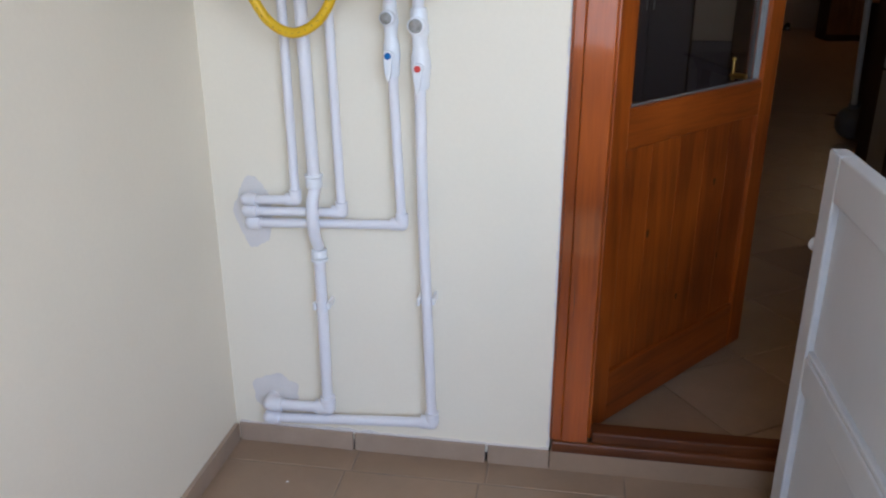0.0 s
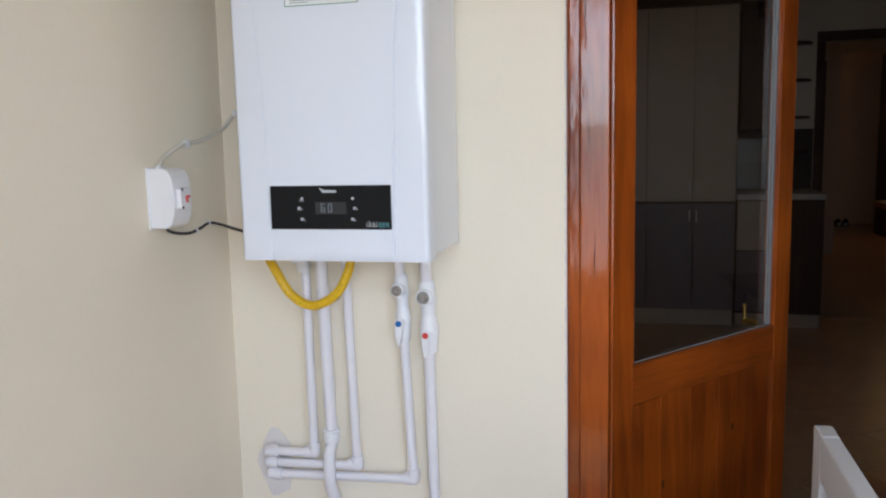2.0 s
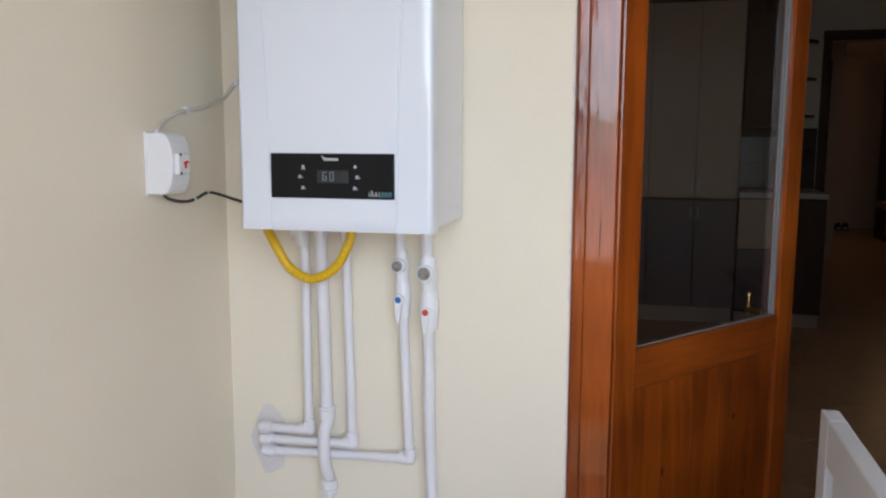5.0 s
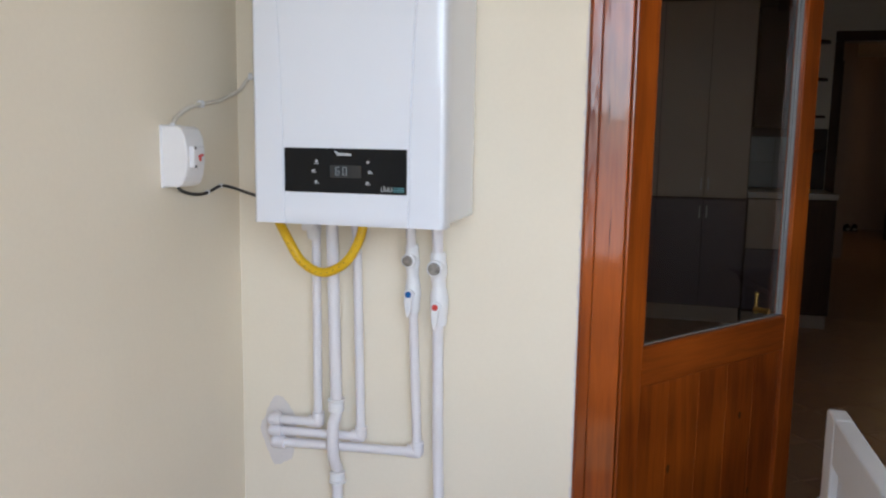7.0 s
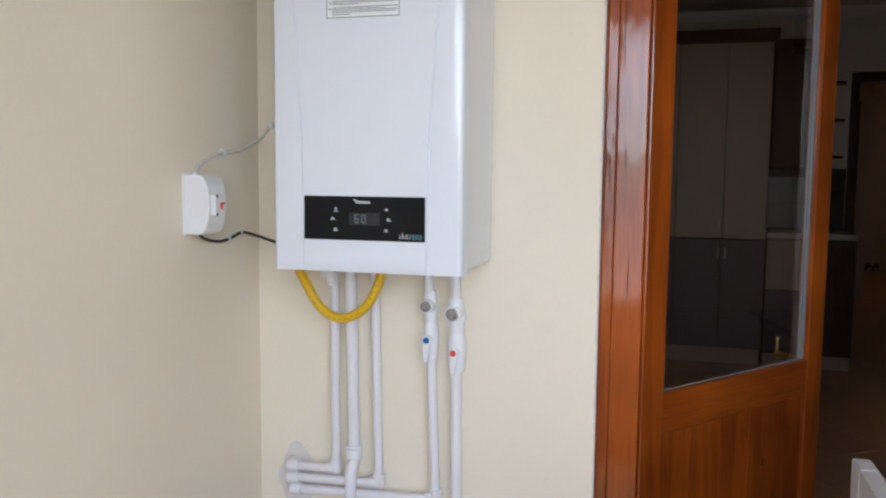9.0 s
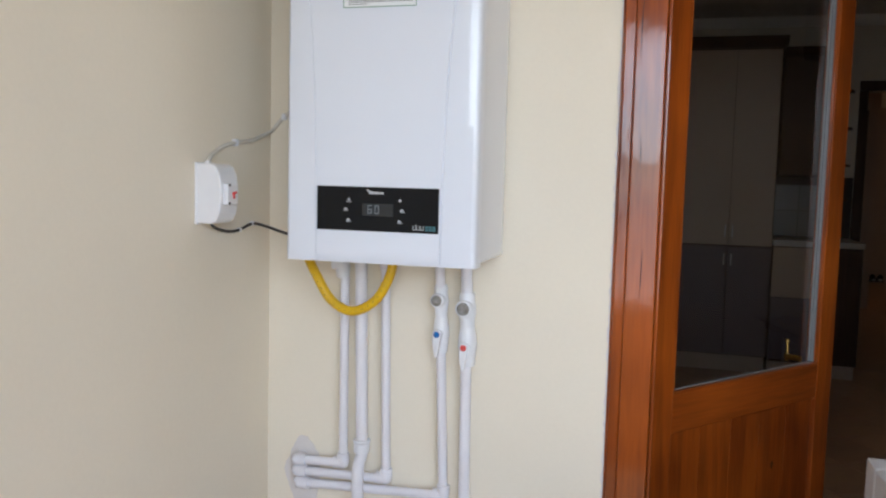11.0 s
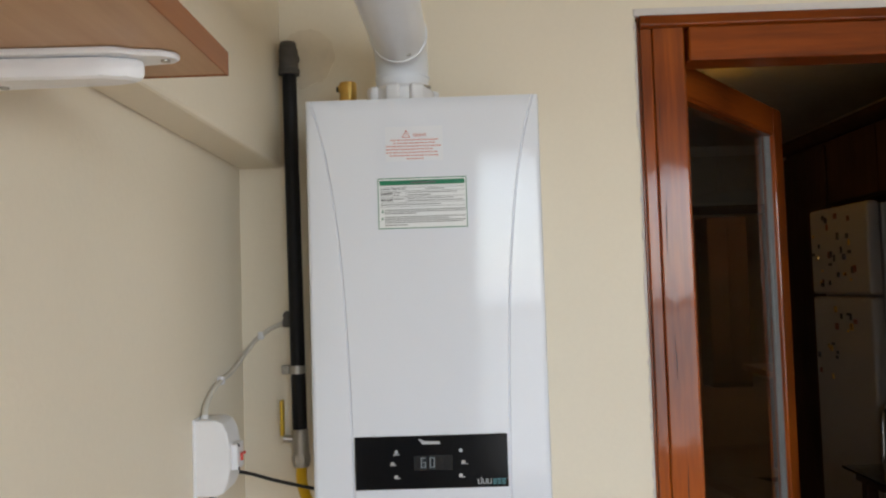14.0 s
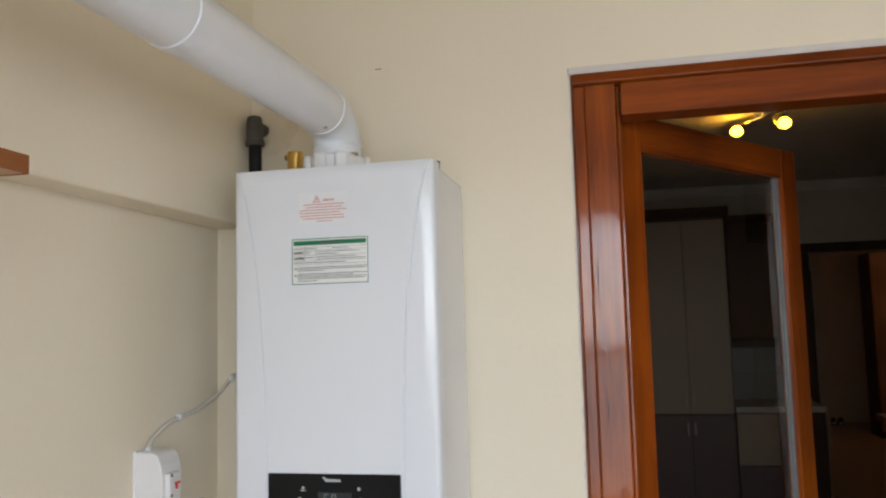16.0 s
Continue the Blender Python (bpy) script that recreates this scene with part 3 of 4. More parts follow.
def groove(z):
    """Distance of the swept groove from the front's edge at height z."""
    u = (BZ1 - z) / (BZ1 - BZ0)
    return 0.010 + 0.061 * (1 - math.exp(-3.6 * u)) / (1 - math.exp(-3.6))


def front_cover():
    bm = bmesh.new()
    rows = 60
    grid = []
    for r in range(rows + 1):
        z = BZ0 + (BZ1 - BZ0) * r / rows
        g = groove(z)
        half = (BX1 - BX0) / 2
        cols = [(0.0, 0.052), (0.0, 0.016), (0.0015, 0.010), (0.005, 0.0062), (0.010, 0.0050)]
        cols = [(min(a, g - 0.004 + a * 0.0), b) for a, b in cols]
        cols[4] = (min(0.0095, g - 0.003), 0.0050)
        cols[3] = (min(0.005, g - 0.0045), 0.0062)
        cols[2] = (min(0.0015, g - 0.006), 0.010)
        cols += [(g - 0.0018, 0.0022), (g - 0.0006, 0.0042), (g + 0.0006, 0.0042), (g + 0.0026, 0.0004), (g + 0.012, 0.0), (half - 0.05, -0.0006), (half, -0.0008)]
        line = [(BX0 + a, BY + b) for a, b in cols] + [(BX1 - a, BY + b) for a, b in reversed(cols[:-1])]
        edge = max(0.0, 1 - (BZ1 - z) / 0.013), max(0.0, 1 - (z - BZ0) / 0.013)
        back = 0.006 * (edge[0] ** 2 + edge[1] ** 2)
        grid.append([bm.verts.new((x, max(y, BY + back) if back > 0 else y, z)) for x, y in line])
    for low, high in zip(grid, grid[1:]):
        for k in range(len(low) - 1):
            bm.faces.new((low[k], low[k + 1], high[k + 1], high[k]))
    for row in (grid[0], grid[-1]):
        bm.faces.new(row)
    return bm


part("front_cover", front_cover(), ENAMEL, boiler, "white gloss front with two swept grooves")
PX0, PX1, PZ0, PZ1 = 0.2665, 0.5255, 1.287, 1.376
panel = part("control_panel", block(PX0, PX1, BY - 0.0035, BY + 0.004, PZ0, PZ1, 0.0015), BLACK, boiler, "glossy black control panel")
PY = BY - 0.0042


def flat(x0, x1, z0, z1, y, depth=0.0004):
    return block(x0, x1, y, y + depth, z0, z1)


part("display", flat(0.366, 0.432, 1.318, 1.343, PY), DISPLAY, panel, "small dim display window")
# two seven-segment figures
for cx, on in ((0.378, "abcdefg"), (0.393, "abcdef")):
    w, h = 0.0085, 0.0170
    z = 1.3225
    bm = bmesh.new()
    segs = {"a": (0, w, h - 0.0016, h), "d": (0, w, 0, 0.0016), "g": (0, w, h / 2 - 0.0008, h / 2 + 0.0008), "b": (w - 0.0016, w, h / 2, h), "c": (w - 0.0016, w, 0, h / 2), "f": (0, 0.0016, h / 2, h), "e": (0, 0.0016, 0, h / 2)}
    for s in on:
        if (cx, s) == (0.378, "b"):
            continue
        a, b, c, d = segs[s]
        block(cx + a, cx + b, PY - 0.0006, PY - 0.0002, z + c, z + d, bm=bm)
    part("digit", bm, DIGIT, panel)
for bx, bz in ((0.337, 1.349), (0.331, 1.331), (0.337, 1.309), (0.446, 1.349), (0.451, 1.331), (0.446, 1.309)):
    bm = flat(bx - 0.004, bx + 0.002, bz - 0.002, bz + 0.002, PY)
    block(bx - 0.005, bx + 0.006, PY, PY + 0.0004, bz - 0.0038, bz - 0.0026, bm=bm)
    if bz > 1.34:
        bm.free()
        bm = rod((bx, PY, bz + 0.001), (bx, PY + 0.0005, bz + 0.001), 0.003, seg=12)
        if bx < 0.4:
            block(bx - 0.0055, bx + 0.0055, PY, PY + 0.0004, bz - 0.0045, bz - 0.003, bm=bm)
    part("button_mark", bm, INK, panel)
bm = prism([(0.374, 1.3705), (0.380, 1.3700), (0.384, 1.3672), (0.411, 1.3660), (0.4115, 1.3618), (0.381, 1.3618), (0.379, 1.3662)], 1, PY, PY + 0.0004)
part("maker_mark", bm, INK, panel, "plain pale maker's mark")
bm = bmesh.new()
for k, x in enumerate((0.4735, 0.4815, 0.4895)):
    block(x, x + 0.0068, PY, PY + 0.0004, 1.2930, 1.2945, bm=bm)
    block(x, x + 0.0014, PY, PY + 0.0004, 1.2930, 1.3015, bm=bm)
    block(x + 0.0054, x + 0.0068, PY, PY + 0.0004, 1.2930, 1.3015 if k else 1.3050, bm=bm)
part("series_mark", bm, INK, panel, "plain pale series mark")
bm = bmesh.new()
for x in (0.4990, 0.5065, 0.5140):
    for z in (1.2925, 1.2960, 1.2995):
        block(x, x + 0.0062, PY, PY + 0.0004, z, z + 0.0017, bm=bm)
part("series_mark", bm, TEAL, panel, "plain teal series mark")

# stickers on the front
SY = BY - 0.0016
warning = part("warning_sticker", block(0.333, 0.432, SY, SY + 0.001, 1.845, 1.905, 0.0), CLEARFILM, boiler, "pale sticker with red warning print")
SY2 = SY - 0.0004
bm = bmesh.new()
for a, b in (((0.3625, 1.886), (0.3755, 1.886)), ((0.3755, 1.886), (0.369, 1.8985)), ((0.369, 1.8985), (0.3625, 1.886)), ((0.369, 1.8895), (0.369, 1.894))):
    rod((a[0], SY2, a[1]), (b[0], SY2, b[1]), 0.0006, bm=bm, seg=6)
part("warning_triangle", bm, REDINK, warning)
rng = random.Random(4)
for k, (x0, x1) in enumerate(((0.342, 0.424), (0.347, 0.419), (0.334, 0.429), (0.334, 0.418), (0.334, 0.425), (0.340, 0.426), (0.369, 0.399))):
    bm, x, z = bmesh.new(), x0, 1.8815 - k * 0.0054
    while x < x1 - 0.003:
        w = min(rng.uniform(0.003, 0.0095), x1 - x)
        block(x, x + w, SY2, SY2 + 0.0003, z - 0.0009, z + 0.0009, bm=bm)
        x += w + 0.0013
    part("print_line", bm, REDINK, warning)
lettering("heading", "D\u0130KKAT!", 0.0066, (0.3815, SY2, 1.8872), REDINK, warning, width=0.0225, bold=0.00015)

notice = part("notice_sticker", block(0.3175, 0.4705, SY, SY + 0.001, 1.7285, 1.8160), PAPER, boiler, "white notice with green header and print")
bm = bmesh.new()
for x0, x1, z0, z1 in ((0.3175, 0.4705, 1.8145, 1.8160), (0.3175, 0.4705, 1.7285, 1.7300), (0.3175, 0.3188, 1.7300, 1.8145), (0.4692, 0.4705, 1.7300, 1.8145), (0.3210, 0.4670, 1.8035, 1.8120)):
    block(x0, x1, SY2, SY2 + 0.0003, z0, z1, bm=bm)
part("green_border", bm, GREEN, notice)
part("header_print", flat(0.3740, 0.4180, 1.8062, 1.8090, SY2 - 0.0003, 0.0002), GREYINK, notice, "dark print on the green header")
bm = bmesh.new()
for z in (1.7995, 1.7935, 1.7835, 1.7735, 1.7665):
    block(0.3215, 0.4670, SY2, SY2 + 0.0003, z - 0.00025, z + 0.00025, bm=bm)
for x, z0 in ((0.3430, 1.7735), (0.3660, 1.7735)):
    block(x - 0.0003, x + 0.0003, SY2, SY2 + 0.0003, z0, 1.8020, bm=bm)
part("table_line", bm, GREYINK, notice)
lettering("code", "E10/F37", 0.0068, (0.3225, SY2, 1.7865), RUBBER, notice, width=0.0195, bold=0.00022)
lettering("code", "A01/E01", 0.0068, (0.3225, SY2, 1.7762), RUBBER, notice, width=0.0195, bold=0.00022)
for k, (x0, x1, z) in enumerate(((0.3225, 0.341, 1.7968), (0.3445, 0.364, 1.7968), (0.400, 0.432, 1.7968), (0.3450, 0.360, 1.7905), (0.3450, 0.356, 1.7862), (0.3690, 0.455, 1.7905), (0.3690, 0.408, 1.7862), (0.3450, 0.363, 1.7795), (0.3690, 0.448, 1.7805), (0.3690, 0.464, 1.7765), (0.3225, 0.425, 1.7700), (0.3290, 0.467, 1.7610), (0.3290, 0.467, 1.7578), (0.3290, 0.385, 1.7546), (0.3290, 0.467, 1.7488), (0.3290, 0.440, 1.7456), (0.3290, 0.467, 1.7424), (0.3290, 0.462, 1.7392), (0.3290, 0.368, 1.7350))):
    bm, x = bmesh.new(), x0
    while x < x1 - 0.002:
        w = min(rng.uniform(0.0025, 0.007), x1 - x)
        block(x, x + w, SY2, SY2 + 0.0003, z - 0.0007, z + 0.0007, bm=bm)
        x += w + 0.001
    part("print_line", bm, GREYINK, notice)
for z in (1.7570, 1.7445):
    part("caution_mark", prism([(0.3225, z), (0.3275, z), (0.325, z + 0.0046)], 1, SY2, SY2 + 0.0003), GREEN, notice)
part("corner_bolt", rod((0.590, -0.222, BZ1 - 0.006), (0.590, -0.222, BZ1 + 0.009), 0.006), RUBBER, boiler, "black rubber plug")
for x, r in ((0.200, 0.013), (0.262, 0.021), (0.318, 0.015), (0.458, 0.016), (0.523, 0.018)):
    union = part("pipe_union", rod((x, -0.055, BZ0 - 0.022), (x, -0.055, BZ0 + 0.006), r, bevel=0.002), PLASTIC, boiler)
    part("nut", rod((x, -0.055, BZ0 - 0.012), (x, -0.055, BZ0 - 0.001), r * 1.18, seg=6, bevel=0.001), PLASTIC, union)
bm = rod((0.196, -0.055, 1.192), (0.226, -0.052, 1.190), 0.0155, bevel=0.002)
ball((0.216, -0.052, 1.190), 0.0165, bm=bm)
rod((0.2165, -0.052, 1.190), (0.2165, -0.040, 1.160), 0.0155, bm=bm, bevel=0.002)
part("tee", bm, PLASTIC, boiler)
part("top_valve", rod((0.248, -0.116, BZ1 - 0.005), (0.248, -0.116, BZ1 + 0.076), 0.017, seg=12, bevel=0.002, bm=rod((0.230, -0.116, BZ1 + 0.064), (0.248, -0.116, BZ1 + 0.064), 0.008)), BRASS, boiler, "brass safety valve")
part("valve_cap", rod((0.2255, -0.116, BZ1 + 0.064), (0.2315, -0.116, BZ1 + 0.064), 0.0055), RUBBER, boiler)

# ---- flue ----
FX, FYC, FZ = 0.357, -0.150, 2.086
flue = empty("flue_pipe", "white coaxial flue pipe with an elbow", "flue", at=(FX, FYC, BZ1))


def flue_part(name, bm, mat=FLUE):
    bm.transform(Matrix.Translation((-FX, -FYC, -BZ1)))
    return part(name, bm, mat, flue)


flue_part("flange", rod((FX, FYC, BZ1 - 0.002), (FX, FYC, BZ1 + 0.044), 0.0595, bm=rod((FX, FYC, BZ1 + 0.044), (FX, FYC, BZ1 + 0.050), 0.057, 0.0525), seg=40, bevel=0.003), PLASTIC)
for a in (-150, -104, -62, 20):
    c = Vector((FX + 0.058 * math.cos(radians(a)), FYC + 0.058 * math.sin(radians(a)), BZ1))
    flue_part("flange_lug", block(-0.004, 0.013, -0.014, 0.014, 0.0, 0.049, 0.007, turn=Matrix.Translation(c) @ pose(0, 0, 0, 0, 0, a), segments=3), PLASTIC)
bend = [(FX, FYC, BZ1 + 0.02), (FX, FYC, FZ - 0.068)]
bend += [(FX, FYC - 0.068 * (1 - math.cos(u)), FZ - 0.068 + 0.068 * math.sin(u)) for u in (radians(d) for d in range(10, 91, 10))]
flue_part("elbow", tube(bend + [(FX, FYC - 0.085, FZ)], 0.0505, seg=40))
flue_part("elbow_rim", rod((FX, FYC - 0.083, FZ), (FX, FYC - 0.094, FZ), 0.0530, seg=40, bevel=0.002))
flue_part("elbow_rim", rod((FX, FYC, BZ1 + 0.068), (FX, FYC, BZ1 + 0.074), 0.0525, seg=40, bevel=0.002))
flue_part("straight_pipe", rod((FX, FYC - 0.088, FZ), (FX - 0.014, -1.0, FZ - 0.008), 0.0505, seg=40))
flue_part("joint_rim", rod((FX - 0.0095, -0.765, FZ - 0.0055), (FX - 0.0098, -0.785, FZ - 0.0057), 0.0525, seg=40, bevel=0.002))
flue_part("straight_pipe", rod((FX - 0.014, -1.005, FZ - 0.008), (FX - 0.043, BACK - 0.02, FZ - 0.024), 0.0505, seg=40))
flue_part("screw", rod((FX + 0.020, FYC - 0.120, FZ - 0.0485), (FX + 0.018, FYC - 0.120, FZ - 0.040), 0.004), STEEL)
flue_part("screw", rod((FX + 0.052, FYC - 0.02, BZ1 + 0.048), (FX + 0.040, FYC - 0.03, BZ1 + 0.048), 0.004), STEEL)

# ---- water pipes ----


def pipe_run(label, points, r, elbows=(), sleeves=(), group="boiler pipes"):
    """A plastic pipe with its welded elbows, couplings and the ends that go into the wall."""
    thing = empty("water_pipe", label, "pipe", group)
    line = rounded(points, 0.006, 3)
    part("pipe", tube(line, r), PIPE, thing)
    for p, towards in elbows:
        p = Vector(p)
        bm = ball(p, r * 1.36, seg=18)
        for d in towards:
            d = Vector(d).normalized()
            rod(p, p + d * r * 2.3, r * 1.36, bm=bm, bevel=0.0012)
        part("elbow", bm, PIPE, thing)
    for a, b, k in sleeves:
        part("coupling", rod(a, b, r * k, bevel=0.002), PLASTIC, thing)
    return thing


Y = -0.032
UP, DOWN, LEFT, RT, IN = (0, 0, 1), (0, 0, -1), (-1, 0, 0), (1, 0, 0), (0, 1, 0)
pipe_run("thin white plastic pipe turning into the wall", [(0.2165, Y - 0.02, 1.215), (0.2180, Y, 1.18), (0.2205, Y, 0.699), (0.097, Y, 0.695), (0.097, 0.005, 0.695)], 0.0108,
         [((0.2205, Y, 0.700), (UP, LEFT)), ((0.097, Y, 0.695), (RT, IN))], [((0.2165, Y - 0.006, 1.205), (0.2165, Y - 0.003, 1.168), 1.4)])
S = [(0.2685, Y, 0.728), (0.2680, Y - 0.019, 0.702), (0.2680, Y - 0.023, 0.665), (0.2685, Y - 0.019, 0.622), (0.2705, Y, 0.585)]
S = smooth_line([(0.2685, Y, 0.755)] + S, 5)
thick = pipe_run("thick white plastic pipe bowed over the others", [(0.2625, Y - 0.01, 1.215), (0.2685, Y, 0.76)], 0.0144,
                 [((0.2715, Y, 0.139), (UP, LEFT)), ((0.114, Y, 0.135), (RT, IN))],
                 [((0.2684, Y, 0.756), (0.2686, Y, 0.732), 1.34), ((0.2683, Y, 0.764), (0.2684, Y, 0.757), 1.48), ((0.2709, Y, 0.578), (0.2711, Y, 0.556), 1.34), ((0.2711, Y, 0.555), (0.2712, Y, 0.548), 1.48)])
part("bow", tube(S, 0.0144), PIPE, thick)
part("pipe", tube(rounded([(0.2707, Y, 0.57), (0.2715, Y, 0.138), (0.114, Y, 0.135), (0.114, 0.005, 0.135)], 0.008, 3), 0.0140), PIPE, thick)
pipe_run("thin white plastic pipe turning into the wall", [(0.3215, Y - 0.02, 1.215), (0.3215, Y, 1.17), (0.3325, Y, 0.674), (0.0985, Y, 0.666), (0.0985, 0.005, 0.666)], 0.0108,
         [((0.3325, Y, 0.675), (UP, LEFT)), ((0.0985, Y, 0.666), (RT, IN))])
cold = pipe_run("thin white plastic pipe with a blue-capped stop valve", [(0.4585, Y - 0.02, 1.215), (0.4600, Y - 0.01, 1.14), (0.4645, Y, 0.93), (0.4760, Y, 0.651), (0.105, Y, 0.6365), (0.105, 0.005, 0.6365)], 0.0112,
                [((0.4760, Y, 0.652), (UP, LEFT)), ((0.105, Y, 0.6365), (RT, IN))])
hot = pipe_run("thick white plastic pipe with a red-capped stop valve", [(0.5220, Y - 0.02, 1.215), (0.5225, Y - 0.01, 1.14), (0.5230, Y, 0.93), (0.5265, Y, 0.66), (0.5450, Y, 0.121), (0.109, Y, 0.094), (0.109, 0.005, 0.094)], 0.0130,
               [((0.5450, Y, 0.122), (UP, LEFT)), ((0.109, Y, 0.094), (RT, IN))])


def stop_valve(thing, x, z, r, cap, capz, lean):
    """Strainer body with a steel plug, then a lever valve with a coloured cap."""
    c = Vector((x + lean, Y - 0.004, capz))

    def profile(u):
        # collar, strainer bulge, neck, valve bulge and collar, from top to bottom
        stops = ((0.0, 1.20), (0.05, 1.36), (0.13, 1.36), (0.17, 1.45), (0.27, 1.55), (0.38, 1.28), (0.47, 1.22), (0.54, 1.40), (0.60, 1.55), (0.72, 1.62), (0.82, 1.45), (0.88, 1.30), (0.95, 1.28), (1.0, 1.12))
        for (a, p), (b, q) in zip(stops, stops[1:]):
            if u <= b:
                k = (u - a) / (b - a)
                return r * (p + (q - p) * k * k * (3 - 2 * k))
        return r * 1.12

    top, low = Vector((x, Y - 0.007, z + 0.036)), c + Vector((0.001, 0.002, -0.046))
    bm = tube([top + (low - top) * (k / 44) for k in range(45)], profile, seg=24)
    rod((x, Y, z), (x - 0.002, Y - 0.034, z + 0.001), r * 1.50, r * 1.42, bm=bm, bevel=0.003, seg=28)
    body = part("strainer", bm, PLASTIC, thing)
    part("plug", rod((x - 0.002, Y - 0.030, z + 0.001), (x - 0.002, Y - 0.0372, z + 0.001), r * 1.08, bevel=0.002, seg=28), PLUG, body, "dull steel plug")
    part("valve_stem", rod(c + Vector((0, 0.002, 0)), c + Vector((-0.001, -0.024, 0)), r * 0.9), PLASTIC, body)
    shape = [(0.0105 * math.sin(a), 0.0105 * math.cos(a) + 0.003) for a in (radians(d) for d in range(-105, 106, 15))]
    shape += [(0.0085, -0.014), (0.0062, -0.034), (0.0030, -0.050), (-0.0010, -0.055), (-0.0050, -0.050), (-0.0085, -0.034), (-0.0105, -0.014)]
    bm = prism(shape, 1, -0.0305, -0.0215, bevel=0.0026, turn=Matrix.Translation(c + Vector((-0.003, 0, 0.0))))
    lever = part("lever", bm, PLASTIC, thing, "white lever")
    part("cap", rod(c + Vector((-0.003, -0.0285, 0.001)), c + Vector((-0.003, -0.0325, 0.001)), 0.0074, bevel=0.001), cap, lever)


stop_valve(cold, 0.4595, 1.118, 0.0115, BLUE, 1.040, 0.003)
stop_valve(hot, 0.5225, 1.103, 0.0136, RED, 1.014, 0.004)
for name, x, z in (("pipe_clip", 0.2885, 0.432), ("pipe_clip", 0.2545, 0.429), ("pipe_clip", 0.551, 0.464), ("pipe_clip", 0.5150, 0.460)):
    solo(name, block(x - 0.004, x + 0.004, -0.045, 0.001, z - 0.010, z + 0.010, 0.003), PLASTIC, "small white plastic pipe clip on the wall", "clip", "pipe clips")

# ---- gas pipe and hose ----
gas = empty("gas_pipe", "black gas pipe with elbow, clamp and valve", "pipe")
GX, GY = 0.122, -0.047
part("pipe", rod((GX - 0.003, GY, 2.085), (GX + 0.003, GY, 1.345), 0.0148), GASBLACK, gas)
bm = rod((GX - 0.003, GY, 2.075), (GX - 0.004, GY, 2.125), 0.0195, bevel=0.003)
rod((GX - 0.004, GY, 2.115), (GX - 0.0045, GY, 2.140), 0.0190, 0.0165, bm=bm, bevel=0.006)
rod((GX - 0.004, GY, 2.118), (GX - 0.004, 0.002, 2.116), 0.0150, bm=bm)
rod((GX - 0.003, GY, 2.070), (GX - 0.003, GY, 2.084), 0.0215, bm=bm, bevel=0.002)
part("elbow", bm, GREYIRON, gas, "grey sealed iron elbow")
clamp = part("clamp", rod((GX, GY, 1.462), (GX, GY, 1.478), 0.0175, bm=block(GX - 0.031, GX - 0.014, GY - 0.006, GY + 0.006, 1.461, 1.479, 0.002)), STEEL, gas, "steel pipe clamp")
part("bolt", rod((GX - 0.026, GY - 0.012, 1.470), (GX - 0.026, 0.001, 1.470), 0.004), STEEL, clamp)
bm = rod((GX + 0.003, GY, 1.352), (GX + 0.005, GY, 1.276), 0.0165, bevel=0.003)
rod((GX + 0.004, GY, 1.300), (GX + 0.0045, GY, 1.285), 0.0185, seg=6, bm=bm)
rod((GX, GY, 1.330), (GX - 0.030, GY - 0.004, 1.333), 0.008, bm=bm)
valve = part("valve", bm, STEEL, gas, "steel gas valve")
part("lever", block(GX - 0.035, GX - 0.028, GY - 0.012, GY + 0.006, 1.338, 1.410, 0.003), YELLOW, valve, "yellow lever handle")
hose_line = smooth_line([(0.127, GY, 1.285), (0.129, -0.060, 1.250), (0.150, -0.100, 1.215), (0.186, -0.125, 1.170), (0.224, -0.128, 1.115), (0.276, -0.128, 1.092), (0.330, -0.126, 1.118), (0.362, -0.122, 1.172), (0.372, -0.115, 1.228)], 8)
hose = empty("gas_hose", "yellow flexible gas hose looped under the boiler", "hose")
part("hose", tube(hose_line, 0.0108), YELLOW, hose)
for k in range(22, 60, 2):
    p = hose_line[k]
    d = (hose_line[k + 1] - hose_line[k - 1]).normalized()
    part("print_mark", block(-0.0022, 0.0022, -0.0110, -0.0100, -0.0005, 0.0005, turn=Matrix.Translation(p) @ pose(0, 0, 0, 0, -math.degrees(math.atan2(d.z, d.x)), 0)), GREYIRON, hose)

# ---- breaker box and cables ----
breaker = empty("breaker_box", "small white plastic breaker box with red switch", "breaker box")
outline = [(0.001, 1.290), (0.038, 1.289), (0.050, 1.295), (0.058, 1.312), (0.062, 1.340), (0.062, 1.366), (0.058, 1.393), (0.050, 1.410), (0.038, 1.416), (0.001, 1.415)]
part("housing", prism(outline, 1, -0.328, -0.258, bevel=0.003), PLASTIC, breaker)
part("back_plate", block(0.0, 0.005, -0.331, -0.255, 1.287, 1.418, 0.002), PLASTIC, breaker)
part("switch_block", block(0.052, 0.072, -0.318, -0.278, 1.330, 1.374, 0.003), PLASTIC, breaker)
part("rocker", block(0.069, 0.082, -0.301, -0.292, 1.350, 1.3545, 0.0015, turn=Matrix.Translation((0.07, -0.29, 1.35)) @ pose(0, 0, 0, 0, -25, 0) @ Matrix.Translation((-0.07, 0.29, -1.35)), bm=block(0.072, 0.0755, -0.299, -0.294, 1.343, 1.353, 0.001)), RED, breaker, "red switch toggle")
for z in (1.333, 1.371):
    part("screw", rod((0.068, -0.312, z), (0.0735, -0.312, z), 0.003), GREYIRON, breaker)
grey = empty("mains_cable", "grey mains cable clipped to the wall", "cable")
